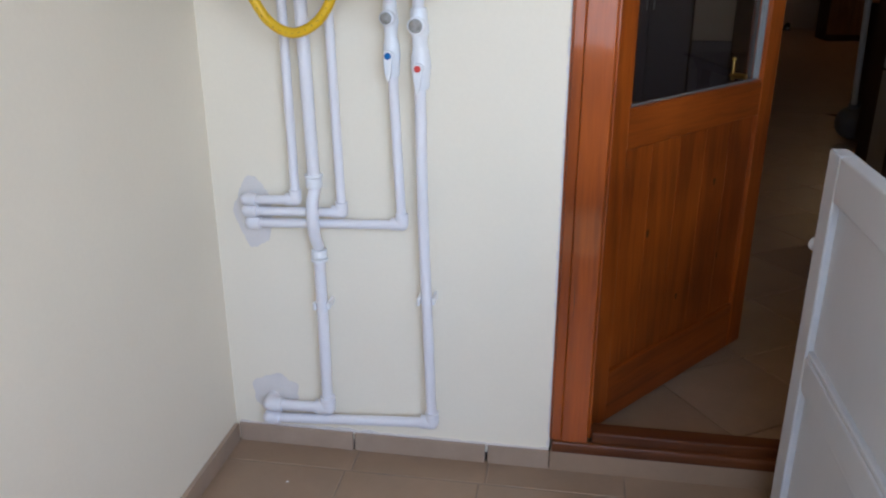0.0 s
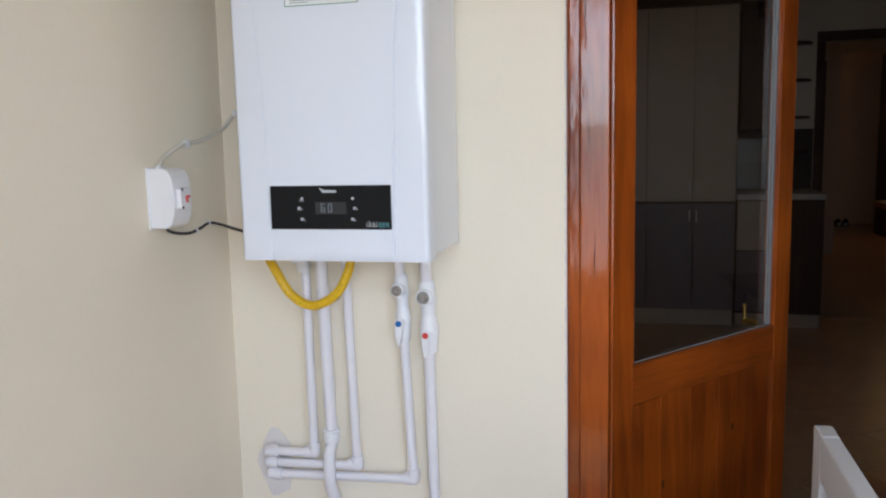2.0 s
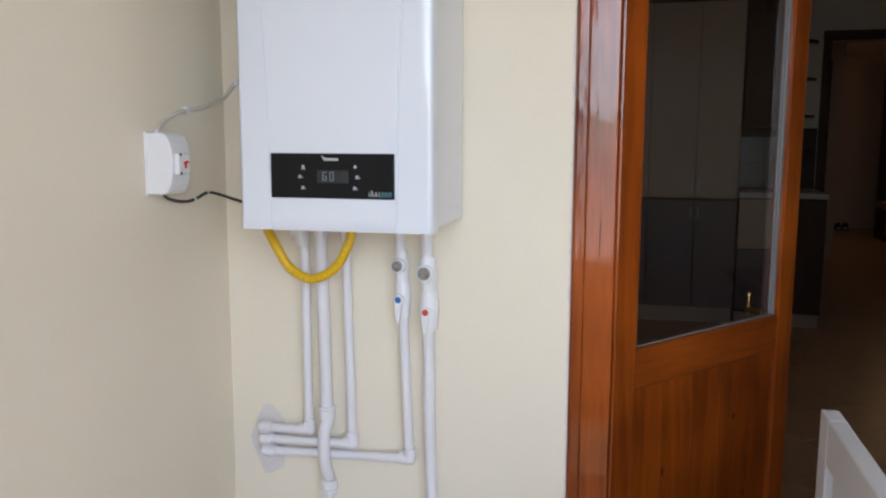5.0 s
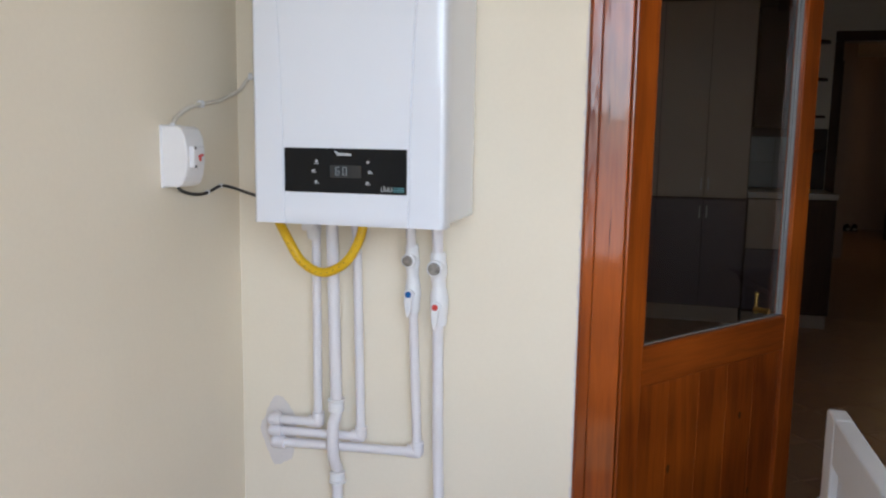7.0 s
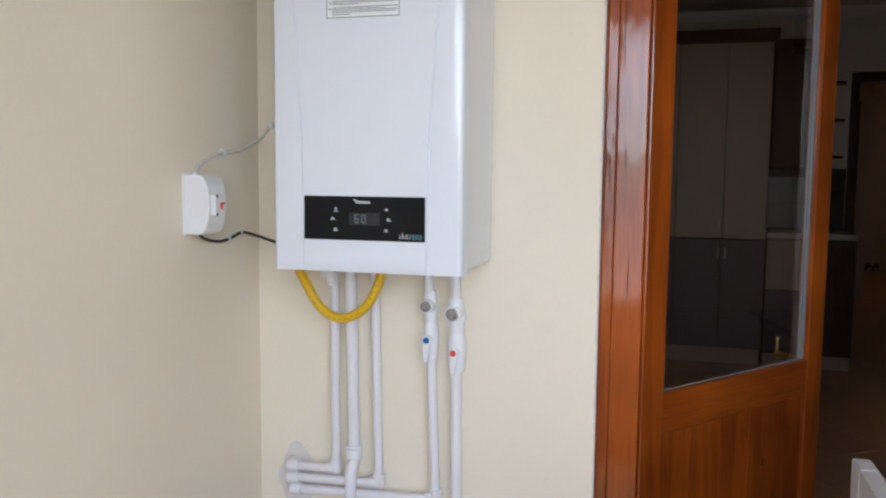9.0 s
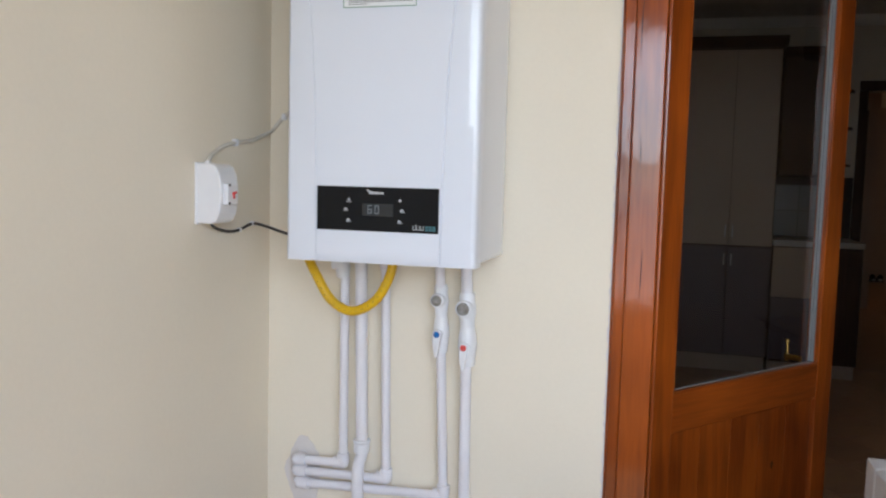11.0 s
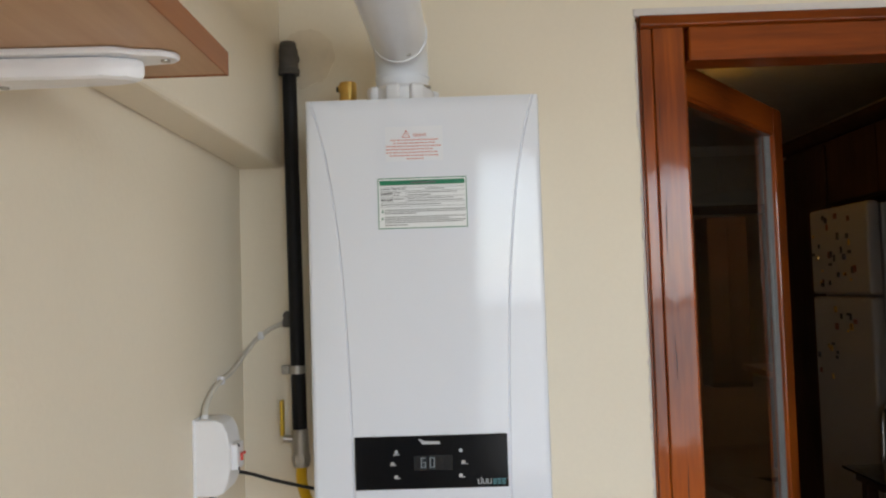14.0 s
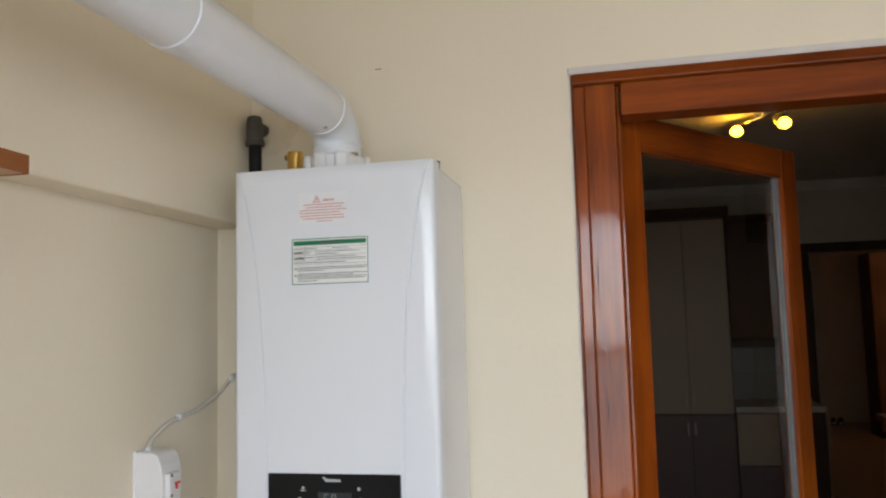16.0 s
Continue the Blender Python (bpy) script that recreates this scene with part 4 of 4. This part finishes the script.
part("cable", tube(smooth_line([(0.012, -0.300, 1.413), (0.008, -0.278, 1.434), (0.006, -0.225, 1.456), (0.006, -0.175, 1.466), (0.006, -0.110, 1.474), (0.006, -0.050, 1.489), (0.010, -0.009, 1.505), (0.036, -0.006, 1.535), (0.070, -0.006, 1.556), (0.100, -0.010, 1.564)], 8), 0.0046), CABLE, grey)
for a in ((0.005, -0.175, 1.466), (0.040, -0.004, 1.538)):
    part("cable_clip", block(-0.006, 0.006, -0.008, 0.008, -0.008, 0.008, 0.003, turn=Matrix.Translation(a)), PLASTIC, grey)
part("gland", rod((0.012, -0.300, 1.412), (0.0115, -0.297, 1.420), 0.0062), PLASTIC, grey)
solo("wall_hook", rod((0.102, 0.001, 1.575), (0.102, -0.032, 1.578), 0.010, bm=block(0.090, 0.112, -0.03, 0.0, 1.555, 1.572, 0.003)), GREYIRON, "small grey iron pipe hook in the wall", "hook")
black = empty("power_cord", "thin black cord from breaker box to boiler", "cord")
part("cord", tube(smooth_line([(0.020, -0.300, 1.290), (0.012, -0.272, 1.278), (0.008, -0.225, 1.268), (0.006, -0.180, 1.265), (0.005, -0.140, 1.270), (0.006, -0.096, 1.279), (0.035, -0.090, 1.274), (0.090, -0.100, 1.261), (0.20, -0.10, 1.235)], 8), 0.0034), BLACKCABLE, black)
for a in ((0.004, -0.155, 1.267), (0.004, -0.096, 1.279)):
    part("cable_clip", block(-0.004, 0.005, -0.005, 0.005, -0.005, 0.005, 0.002, turn=Matrix.Translation(a)), PLASTIC, black)

# ---- wall shelf ----
shelf = empty("wall_shelf", "brown wooden shelf board on the side wall", "shelf")
part("board", block(0.002, 0.226, -2.0, -0.900, 1.841, 1.863, 0.001), SHELFWOOD, shelf)
part("edging", block(0.2265, 0.2285, -2.0, -0.900, 1.840, 1.864, 0.0006), SHELFEDGE, shelf)
part("edging", block(0.002, 0.2285, -0.8995, -0.8970, 1.840, 1.864, 0.0006), SHELFEDGE, shelf)
strip = empty("shelf_light", "unlit white plastic strip light screwed under the shelf", "light")
plate = [(0.0, -1.010), (0.158, -1.005), (0.174, -0.995), (0.196, -0.990), (0.205, -0.981), (0.206, -0.972), (0.198, -0.963), (0.166, -0.958), (0.0, -0.954)]
part("base_plate", prism(plate, 2, 1.8345, 1.8405, bevel=0.002), PLASTIC, strip)
lens = [(0.0, -1.006), (0.146, -1.001), (0.166, -0.994), (0.180, -0.983), (0.170, -0.971), (0.148, -0.964), (0.0, -0.959)]
part("diffuser", prism(lens, 2, 1.8150, 1.8343, bevel=0.006), PLASTIC, strip)
for x in (0.050, 0.194):
    part("screw", rod((x, -0.976, 1.8350), (x, -0.976, 1.8330 if x > 0.1 else 1.8135), 0.004), STEEL, strip)

# ---- white bench ----
bench = empty("bench", "white painted wooden bench with panelled ends", "bench")
EX0, EX1, EY0, EY1, EH = 1.325, 1.358, -1.02, -0.232, 0.914
part("end_stile", block(EX0, EX1, EY1 - 0.065, EY1, 0.0, EH, 0.004), WHITEWOOD, bench)
part("end_stile", block(EX0, EX1, EY0, EY0 + 0.065, 0.0, EH, 0.004), WHITEWOOD, bench)
part("end_rail", block(EX0 + 0.0005, EX1 - 0.0005, EY0 + 0.065, EY1 - 0.065, EH - 0.085, EH, 0.004), WHITEWOOD, bench)
part("end_rail", block(EX0 + 0.0005, EX1 - 0.0005, EY0 + 0.065, EY1 - 0.065, 0.455, 0.520, 0.004), WHITEWOOD, bench)
part("end_rail", block(EX0 + 0.0005, EX1 - 0.0005, EY0 + 0.065, EY1 - 0.065, 0.06, 0.13, 0.004), WHITEWOOD, bench)
part("end_panel", block(EX0 + 0.014, EX1 - 0.008, EY0 + 0.06, EY1 - 0.06, 0.10, EH - 0.08, 0.002), WHITEWOOD, bench)
part("moulding", block(EX0 + 0.003, EX0 + 0.02, EY0 + 0.065, EY1 - 0.065, 0.518, 0.532, 0.004), WHITEWOOD, bench)
part("moulding", block(EX0 + 0.003, EX0 + 0.02, EY0 + 0.065, EY1 - 0.065, 0.441, 0.456, 0.004), WHITEWOOD, bench)
part("knob", rod((EX0 + 0.012, EY1 - 0.002, 0.720), (EX0 + 0.012, EY1 + 0.022, 0.720), 0.011, 0.016, bevel=0.003), WHITEWOOD, bench)
part("seat", block(EX1, 2.55, EY0 + 0.02, EY1 - 0.02, 0.42, 0.45, 0.004), WHITEWOOD, bench)
part("apron", block(EX1, 2.55, EY0 + 0.03, EY0 + 0.055, 0.06, 0.42, 0.003), WHITEWOOD, bench)
part("backrest", block(EX1, 2.55, EY1 - 0.03, EY1, 0.45, 0.72, 0.004), WHITEWOOD, bench)
part("end_panel", block(2.55, 2.583, EY0, EY1, 0.0, EH, 0.004), WHITEWOOD, bench)


def cushion(x, y, z, w, d, h, tilt):
    """A soft pillow with a printed cover."""
    thing = empty("cushion", "soft floral printed cushion with green leaves and roses", "cushion")
    bm = bmesh.new()
    bmesh.ops.create_cube(bm, size=1)
    bmesh.ops.subdivide_edges(bm, edges=bm.edges[:], cuts=10, use_grid_fill=True)
    for v in bm.verts:
        u, t = v.co.x * 2, v.co.z * 2
        puff = 0.16 + 0.84 * (max(0, 1 - abs(u) ** 3.5) * max(0, 1 - abs(t) ** 3.5)) ** 0.55
        trim = 1 - 0.09 * abs(u * t) ** 3
        v.co = (v.co.x * w * trim * (1 - 0.05 * (1 - abs(t))), v.co.y * d * puff, v.co.z * h * trim * (1 - 0.05 * (1 - abs(u))))
    bm.transform(pose(x, y, z, tilt, 0, 4))
    part("cover", bm, FABRIC, thing)
    return thing


cushion(1.650, -0.345, 0.642, 0.46, 0.15, 0.44, 8)

# ---- kitchen ----


def cupboard(name, label, x0, x1, y0, y1, z0, z1, doors, carcass, plinth=0.0, cornice=0.0, category="cabinet", face=-1):
    """A carcass with its front towards -y and doors (x0, x1, z0, z1, material, handle x)."""
    thing = empty(name, label, category)
    part("body", block(x0, x1, y0 + 0.022, y1, z0 + plinth, z1, 0.002), carcass, thing)
    if plinth:
        part("plinth", block(x0 + 0.01, x1 - 0.01, y0 + 0.04, y1, z0, z0 + plinth), CREAMDOOR, thing)
    for a, b, c, d, mat, hx in doors:
        door = part("door", block(a + 0.002, b - 0.002, y0, y0 + 0.020, c + 0.002, d - 0.002, 0.003), mat, thing)
        if hx is not None:
            hz = d - 0.14 if (c + d) / 2 < 0.9 else c + 0.06
            bm = rod((hx, y0 - 0.022, hz), (hx, y0 - 0.022, hz + 0.09), 0.005)
            rod((hx, y0 - 0.022, hz + 0.01), (hx, y0 + 0.001, hz + 0.01), 0.004, bm=bm)
            rod((hx, y0 - 0.022, hz + 0.08), (hx, y0 + 0.001, hz + 0.08), 0.004, bm=bm)
            part("handle", bm, STEEL, door)
    if cornice:
        bm = prism([(y0 - 0.05, z1 + cornice), (y0 - 0.045, z1 + cornice - 0.02), (y0 - 0.01, z1 + 0.01), (y0, z1), (y1, z1), (y1, z1 + cornice)], 0, x0 - 0.03, x1 + 0.03, bevel=0.003)
        part("cornice", bm, DARKWOOD, thing)
    return thing


CY = 4.50
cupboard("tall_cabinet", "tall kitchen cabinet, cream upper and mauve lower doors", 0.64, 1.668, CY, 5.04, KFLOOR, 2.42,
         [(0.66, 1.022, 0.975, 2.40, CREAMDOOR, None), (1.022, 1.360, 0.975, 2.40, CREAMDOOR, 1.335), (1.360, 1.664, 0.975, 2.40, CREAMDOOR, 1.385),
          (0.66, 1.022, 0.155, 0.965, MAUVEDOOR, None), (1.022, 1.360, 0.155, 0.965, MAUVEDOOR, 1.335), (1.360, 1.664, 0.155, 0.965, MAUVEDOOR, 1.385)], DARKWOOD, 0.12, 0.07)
cupboard("base_cabinet", "dark kitchen base cabinet with a cream drawer front", 1.670, 2.28, CY, 5.04, KFLOOR, 0.985,
         [(1.674, 1.96, 0.61, 0.98, CREAMDOOR, None), (1.674, 1.96, 0.15, 0.61, MAUVEDOOR, None), (1.96, 2.275, 0.15, 0.98, DARKWOOD, None)], DARKWOOD, 0.10)
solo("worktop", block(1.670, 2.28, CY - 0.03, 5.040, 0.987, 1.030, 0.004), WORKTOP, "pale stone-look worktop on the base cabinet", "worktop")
cupboard("wall_cabinet", "dark wooden wall cabinet hung above the worktop", 1.70, 2.05, 4.70, 5.04, 1.50, 2.38,
         [(1.705, 2.045, 1.51, 2.37, DARKWOOD, None)], DARKWOOD, 0.0, 0.06)
wall_shelf = empty("corner_shelf", "small dark corner shelf unit on the wall", "shelf")
part("upright", block(2.055, 2.07, 4.85, 5.045, 1.30, 2.30), DARKWOOD, wall_shelf)
for z in (1.32, 1.58, 1.86, 2.14):
    arc = [(2.07, 5.045)] + [(2.07 + 0.18 * math.cos(a), 5.045 - 0.18 * math.sin(a)) for a in (radians(d) for d in range(0, 91, 10))]
    part("board", prism(arc, 2, z, z + 0.018), DARKWOOD, wall_shelf)
splash = setting("backsplash", block(1.70, 2.28, 5.042, 5.0495, 1.030, 1.50), KGROUT, "pale tiled wall strip above the worktop", "backsplash")

doorway = empty("door_2", "dark wooden doorway to the hall", "doorway", kind="structure")
part("jamb", block(2.285, 2.345, 5.03, 5.22, KFLOOR, 2.16, 0.004), DARKWOOD, doorway)
part("jamb", block(3.075, 3.135, 5.03, 5.22, KFLOOR, 2.16, 0.004), DARKWOOD, doorway)
part("head", block(2.285, 3.135, 5.028, 5.222, 2.162, 2.235, 0.004), DARKWOOD, doorway)
part("sill", block(2.345, 3.075, 4.90, 5.215, KFLOOR - 0.003, KFLOOR + 0.003), KTILE, doorway, "brown tiled strip in the doorway")
part("open_leaf", block(2.355, 2.395, 5.23, 5.95, KFLOOR + 0.01, 2.03, 0.004), DARKWOOD, doorway, "dark open door leaf")
part("handle", rod((2.395, 5.87, 1.02), (2.44, 5.87, 1.02), 0.009, bm=rod((2.44, 5.87, 1.02), (2.44, 5.77, 1.02), 0.008)), STEEL, doorway)

wardrobe = empty("wardrobe", "orange-brown wooden wardrobe standing in the hall", "wardrobe")
part("body", block(4.205, 4.785, 10.326, 10.85, KFLOOR, 2.545, 0.006), DARKWOOD, wardrobe, "dark carcass")
part("door", block(4.21, 4.494, 10.30, 10.324, KFLOOR + 0.09, 2.53, 0.004), WARDROBE, wardrobe)
part("door", block(4.498, 4.78, 10.30, 10.324, KFLOOR + 0.09, 2.53, 0.004), WARDROBE, wardrobe)


def shoe(x, y, turn):
    thing = empty("shoe", "black shoe on the hall floor", "shoe", "shoes in the hall", at=(x, y, KFLOOR))
    thing.rotation_euler = (0, 0, radians(turn))
    part("sole", block(-0.045, 0.045, -0.14, 0.14, 0, 0.025, 0.01), RUBBER, thing)
    bm = ball((0, 0.04, 0.04), 0.05, (0.9, 2.0, 0.8))
    ball((0, -0.07, 0.055), 0.05, (0.85, 1.2, 1.2), bm=bm)
    part("upper", bm, RUBBER, thing)
    part("toe", ball((0, -0.13, 0.03), 0.03, (1.1, 0.5, 0.8)), INK, thing, "white toe cap")
    return thing


shoe(3.93, 11.9, 6)
shoe(4.06, 11.92, -8)

# fridge, doors facing into the kitchen
fridge = empty("fridge", "white fridge-freezer covered with magnets and pictures", "fridge", at=(2.48, 2.62, KFLOOR))
FXX, FY0, FY1, FTOP = 2.480, 2.300, 2.945, 1.990


def fridge_part(name, bm, mat, parent=None, label=""):
    bm.transform(Matrix.Translation((-2.48, -2.62, -KFLOOR)))
    return part(name, bm, mat, parent or fridge, label)


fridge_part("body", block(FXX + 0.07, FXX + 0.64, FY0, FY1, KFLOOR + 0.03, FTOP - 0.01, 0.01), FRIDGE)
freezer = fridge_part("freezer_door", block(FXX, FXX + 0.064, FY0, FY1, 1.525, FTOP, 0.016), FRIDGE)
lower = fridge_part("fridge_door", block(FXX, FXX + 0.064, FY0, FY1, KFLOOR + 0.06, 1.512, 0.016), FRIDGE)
rng = random.Random(21)
for k in range(46):
    up = k < 30
    y, z = rng.uniform(FY0 + 0.12, FY1 - 0.05), rng.uniform(1.56, 1.93) if up else rng.uniform(1.05, 1.45)
    w, h = rng.uniform(0.012, 0.034), rng.uniform(0.012, 0.042)
    fridge_part("magnet", block(FXX - 0.006, FXX + 0.0005, y, y + w, z, z + h, 0.002), rng.choice((MAGNET, MAGNET, MAGNET_RED, BRASS)), freezer if up else lower)
for z0, z1, mat in ((1.79, 1.92, MAGNET_RED), (1.66, 1.76, MAGNET), (1.585, 1.64, MAGNET), (1.36, 1.52, MAGNET)):
    pic = fridge_part("picture", block(FXX + 0.10, FXX + 0.24, FY0 - 0.003, FY0 + 0.001, z0, z1), PAPER, None, "pinned photo print")
    fridge_part("image", block(FXX + 0.107, FXX + 0.233, FY0 - 0.0045, FY0 - 0.0032, z0 + 0.008, z1 - 0.012), mat, pic)

tall = empty("tall_cupboard", "dark wooden built-in cupboard round the fridge", "cupboard")
part("side_panel", block(2.62, 3.145, 2.955, 2.985, KFLOOR, 2.40, 0.002), DARKWOOD, tall)
part("body", block(2.62, 3.145, 2.985, 3.55, KFLOOR, 2.40, 0.003), DARKWOOD, tall)
part("door", block(2.60, 2.618, 2.99, 3.545, KFLOOR + 0.1, 2.38, 0.003), DARKWOOD, tall)
part("upper_box", block(2.62, 3.145, 1.30, 2.954, 2.03, 2.40, 0.003), DARKWOOD, tall)
for y in (1.31, 1.86, 2.41):
    part("door", block(2.60, 2.618, y, y + 0.54, 2.04, 2.39, 0.003), DARKWOOD, tall)
part("cornice", prism([(2.53, 2.46), (2.55, 2.435), (2.60, 2.402), (3.145, 2.402), (3.145, 2.46)], 1, 1.28, 3.58, bevel=0.002), DARKWOOD, tall)

side = empty("sideboard", "dark wooden sideboard with a lighter brown top", "sideboard")
part("body", block(2.82, 3.145, 3.60, 4.40, KFLOOR, 0.94, 0.003), DARKWOOD, side)
part("top", block(2.575, 3.145, 3.585, 4.43, 0.942, 0.985, 0.004), SHELFEDGE, side)
for y in (3.61, 4.01):
    part("door", block(2.802, 2.819, y, y + 0.385, KFLOOR + 0.08, 0.89, 0.003), DARKWOOD, side)

vac = empty("vacuum_cleaner", "grey canister vacuum cleaner with an upright pale tube", "vacuum cleaner")
bm = ball((2.690, 3.93, KFLOOR + 0.125), 0.115, (0.9, 1.15, 0.95), seg=24)
rod((2.685, 3.92, KFLOOR + 0.20), (2.675, 3.90, KFLOOR + 0.28), 0.050, 0.024, bm=bm)
part("body", bm, GREYPLASTIC, vac)
part("tube", rod((2.672, 3.89, KFLOOR + 0.26), (2.545, 3.57, 1.02), 0.019), FRIDGE, vac, "pale grey tube")

table = empty("glass_table", "kitchen table with a glass top on dark legs", "table")
part("tabletop", block(2.16, 3.05, 1.10, 2.02, 0.760, 0.772, 0.003), TABLEGLASS, table, "clear glass top")
part("under_frame", block(2.20, 3.01, 1.14, 1.98, 0.715, 0.7585, 0.004), DARKWOOD, table)
for x in (2.22, 2.95):
    for y in (1.16, 1.92):
        part("leg", block(x, x + 0.05, y, y + 0.05, KFLOOR, 0.715, 0.004), DARKWOOD, table)

chair = empty("kitchen_chair", "kitchen chair with a curved chrome back", "chair")
bow = smooth_line([(2.40, 2.16, KFLOOR), (2.415, 2.15, 0.45), (2.43, 2.17, 0.80), (2.47, 2.20, 1.00), (2.60, 2.22, 1.03), (2.73, 2.20, 1.00), (2.77, 2.17, 0.80), (2.785, 2.15, 0.45), (2.80, 2.16, KFLOOR)], 8)
part("back_frame", tube(bow, 0.011), CHROME, chair, "curved chrome tube")
part("backrest", block(2.45, 2.75, 2.175, 2.20, 0.78, 0.99, 0.01), RUBBER, chair)
part("seat", block(2.41, 2.79, 1.82, 2.16, 0.44, 0.475, 0.014), RUBBER, chair)
for x in (2.43, 2.77):
    part("leg", rod((x, 1.86, KFLOOR), (x, 1.86, 0.445), 0.011), CHROME, chair)

# ceiling spotlights
SPOT = Vector((1.68, 2.60, KTOP))
spot = empty("ceiling_spotlight", "ceiling fitting with two lit warm spot bulbs", "light", at=SPOT)


def spot_part(name, bm, mat, parent=None, label=""):
    bm.transform(Matrix.Translation(-SPOT))
    return part(name, bm, mat, parent or spot, label)


spot_part("plate", rod(SPOT, SPOT - Vector((0, 0, 0.018)), 0.055, bevel=0.004), CHROME)
ends = (Vector((1.595, 2.735, KTOP - 0.030)), Vector((1.765, 2.465, KTOP - 0.030)))
spot_part("bar", rod(*ends, 0.010, bm=rod(SPOT - Vector((0, 0, 0.01)), SPOT - Vector((0, 0, 0.03)), 0.012)), CHROME)
for end, bulb in zip(ends, (Vector((1.557, 2.741, 2.650)), Vector((1.742, 2.448, 2.608)))):
    aim = Vector((-0.35, -0.62, -0.30)).normalized() if bulb.x < 1.6 else Vector((0.30, -0.70, -0.55)).normalized()
    back = bulb - aim * 0.070
    head = spot_part("lamp_head", rod(back, bulb - aim * 0.004, 0.026, 0.036, bevel=0.003, bm=rod(end, back + aim * 0.02, 0.007)), CHROME)
    spot_part("bulb", ball(bulb, 0.031, (1.05, 1.0, 0.85)), BULB, head, "lit warm bulb")
hall_light = empty("hall_light", "small lit warm hall lamp", "light", at=(4.2, 9.2, 2.7))
part("stem", rod((0, 0, 0), (0, 0, -0.10), 0.02), BRASS, hall_light)
part("bulb", ball((0, 0, -0.14), 0.06), HALLBULB, hall_light, "lit warm bulb")

# ---- tiles, last ----


def tiles(parent, mesh, places):
    for m in places:
        ob = new(mesh.name, mesh)
        ob.matrix_world = m
        ob.parent = parent


PITCH = 0.345
tile = mesh_of("tile", block(-PITCH / 2 + 0.002, PITCH / 2 - 0.002, -PITCH / 2 + 0.002, PITCH / 2 - 0.002, -0.012, 0.0, 0.0015, segments=1), TILE)
places = []
for r in range(8):
    y = -0.100 + PITCH / 2 - PITCH * r
    for c in range(10):
        x = -0.015 + PITCH / 2 + PITCH * c
        if r == 0:
            continue
        if y - PITCH / 2 > BACK and x + PITCH / 2 < RIGHT + 0.05:
            places.append(Matrix.Translation((x, y, 0)))
tiles(floor, tile, places)
cut = mesh_of("tile", block(-PITCH / 2 + 0.002, PITCH / 2 - 0.002, -0.0485, 0.0485, -0.012, 0.0, 0.0015, segments=1), TILE)
tiles(floor, cut, [Matrix.Translation((0.0 + PITCH / 2 + PITCH * c, -0.0495, 0)) for c in range(9)])
skirt = empty("baseboard", "beige skirting tiles with dark joints along the walls", "baseboard", kind="structure")
for x0, x1 in ((0.012, 0.327), (0.333, 0.680), (0.687, DOOR_L + 0.002)):
    part("tile", block(x0, x1, -0.012, 0.0, 0.0, 0.053, 0.0015), BASETILE, skirt)
for k in range(7):
    part("tile", block(0.0, 0.0115, -0.014 - 0.352 * (k + 1) + 0.005, -0.014 - 0.352 * k, 0.0, 0.053, 0.0015), BASETILE, skirt)
KP = 0.345
ktile = mesh_of("tile", block(-KP / 2 + 0.002, KP / 2 - 0.002, -KP / 2 + 0.002, KP / 2 - 0.002, -0.012, 0.0, 0.0015, segments=1), KTILE)
spin = pose(1.335, 0.165, KFLOOR, 0, 0, 33)
places = []
for a in range(-4, 20):
    for b in range(-14, 14):
        m = spin @ Matrix.Translation(((b + 0.5) * KP, (a + 0.5) * KP, 0))
        p = m.translation
        if 0.55 < p.x < 3.0 and 0.30 < p.y < 4.95:
            places.append(m)
        elif 0.7 < p.x < 2.2 and -0.18 < p.y <= 0.30:
            bm = block(-KP / 2 + 0.002, KP / 2 - 0.002, -KP / 2 + 0.002, KP / 2 - 0.002, -0.012, 0.0, 0.0015, turn=m, segments=1)
            bmesh.ops.bisect_plane(bm, geom=bm.verts[:] + bm.edges[:] + bm.faces[:], plane_co=(0, 0.048, 0), plane_no=(0, -1, 0), clear_outer=True)
            if bm.faces:
                part("tile", bm, KTILE, kitchen_floor)
            else:
                bm.free()
tiles(kitchen_floor, ktile, places)
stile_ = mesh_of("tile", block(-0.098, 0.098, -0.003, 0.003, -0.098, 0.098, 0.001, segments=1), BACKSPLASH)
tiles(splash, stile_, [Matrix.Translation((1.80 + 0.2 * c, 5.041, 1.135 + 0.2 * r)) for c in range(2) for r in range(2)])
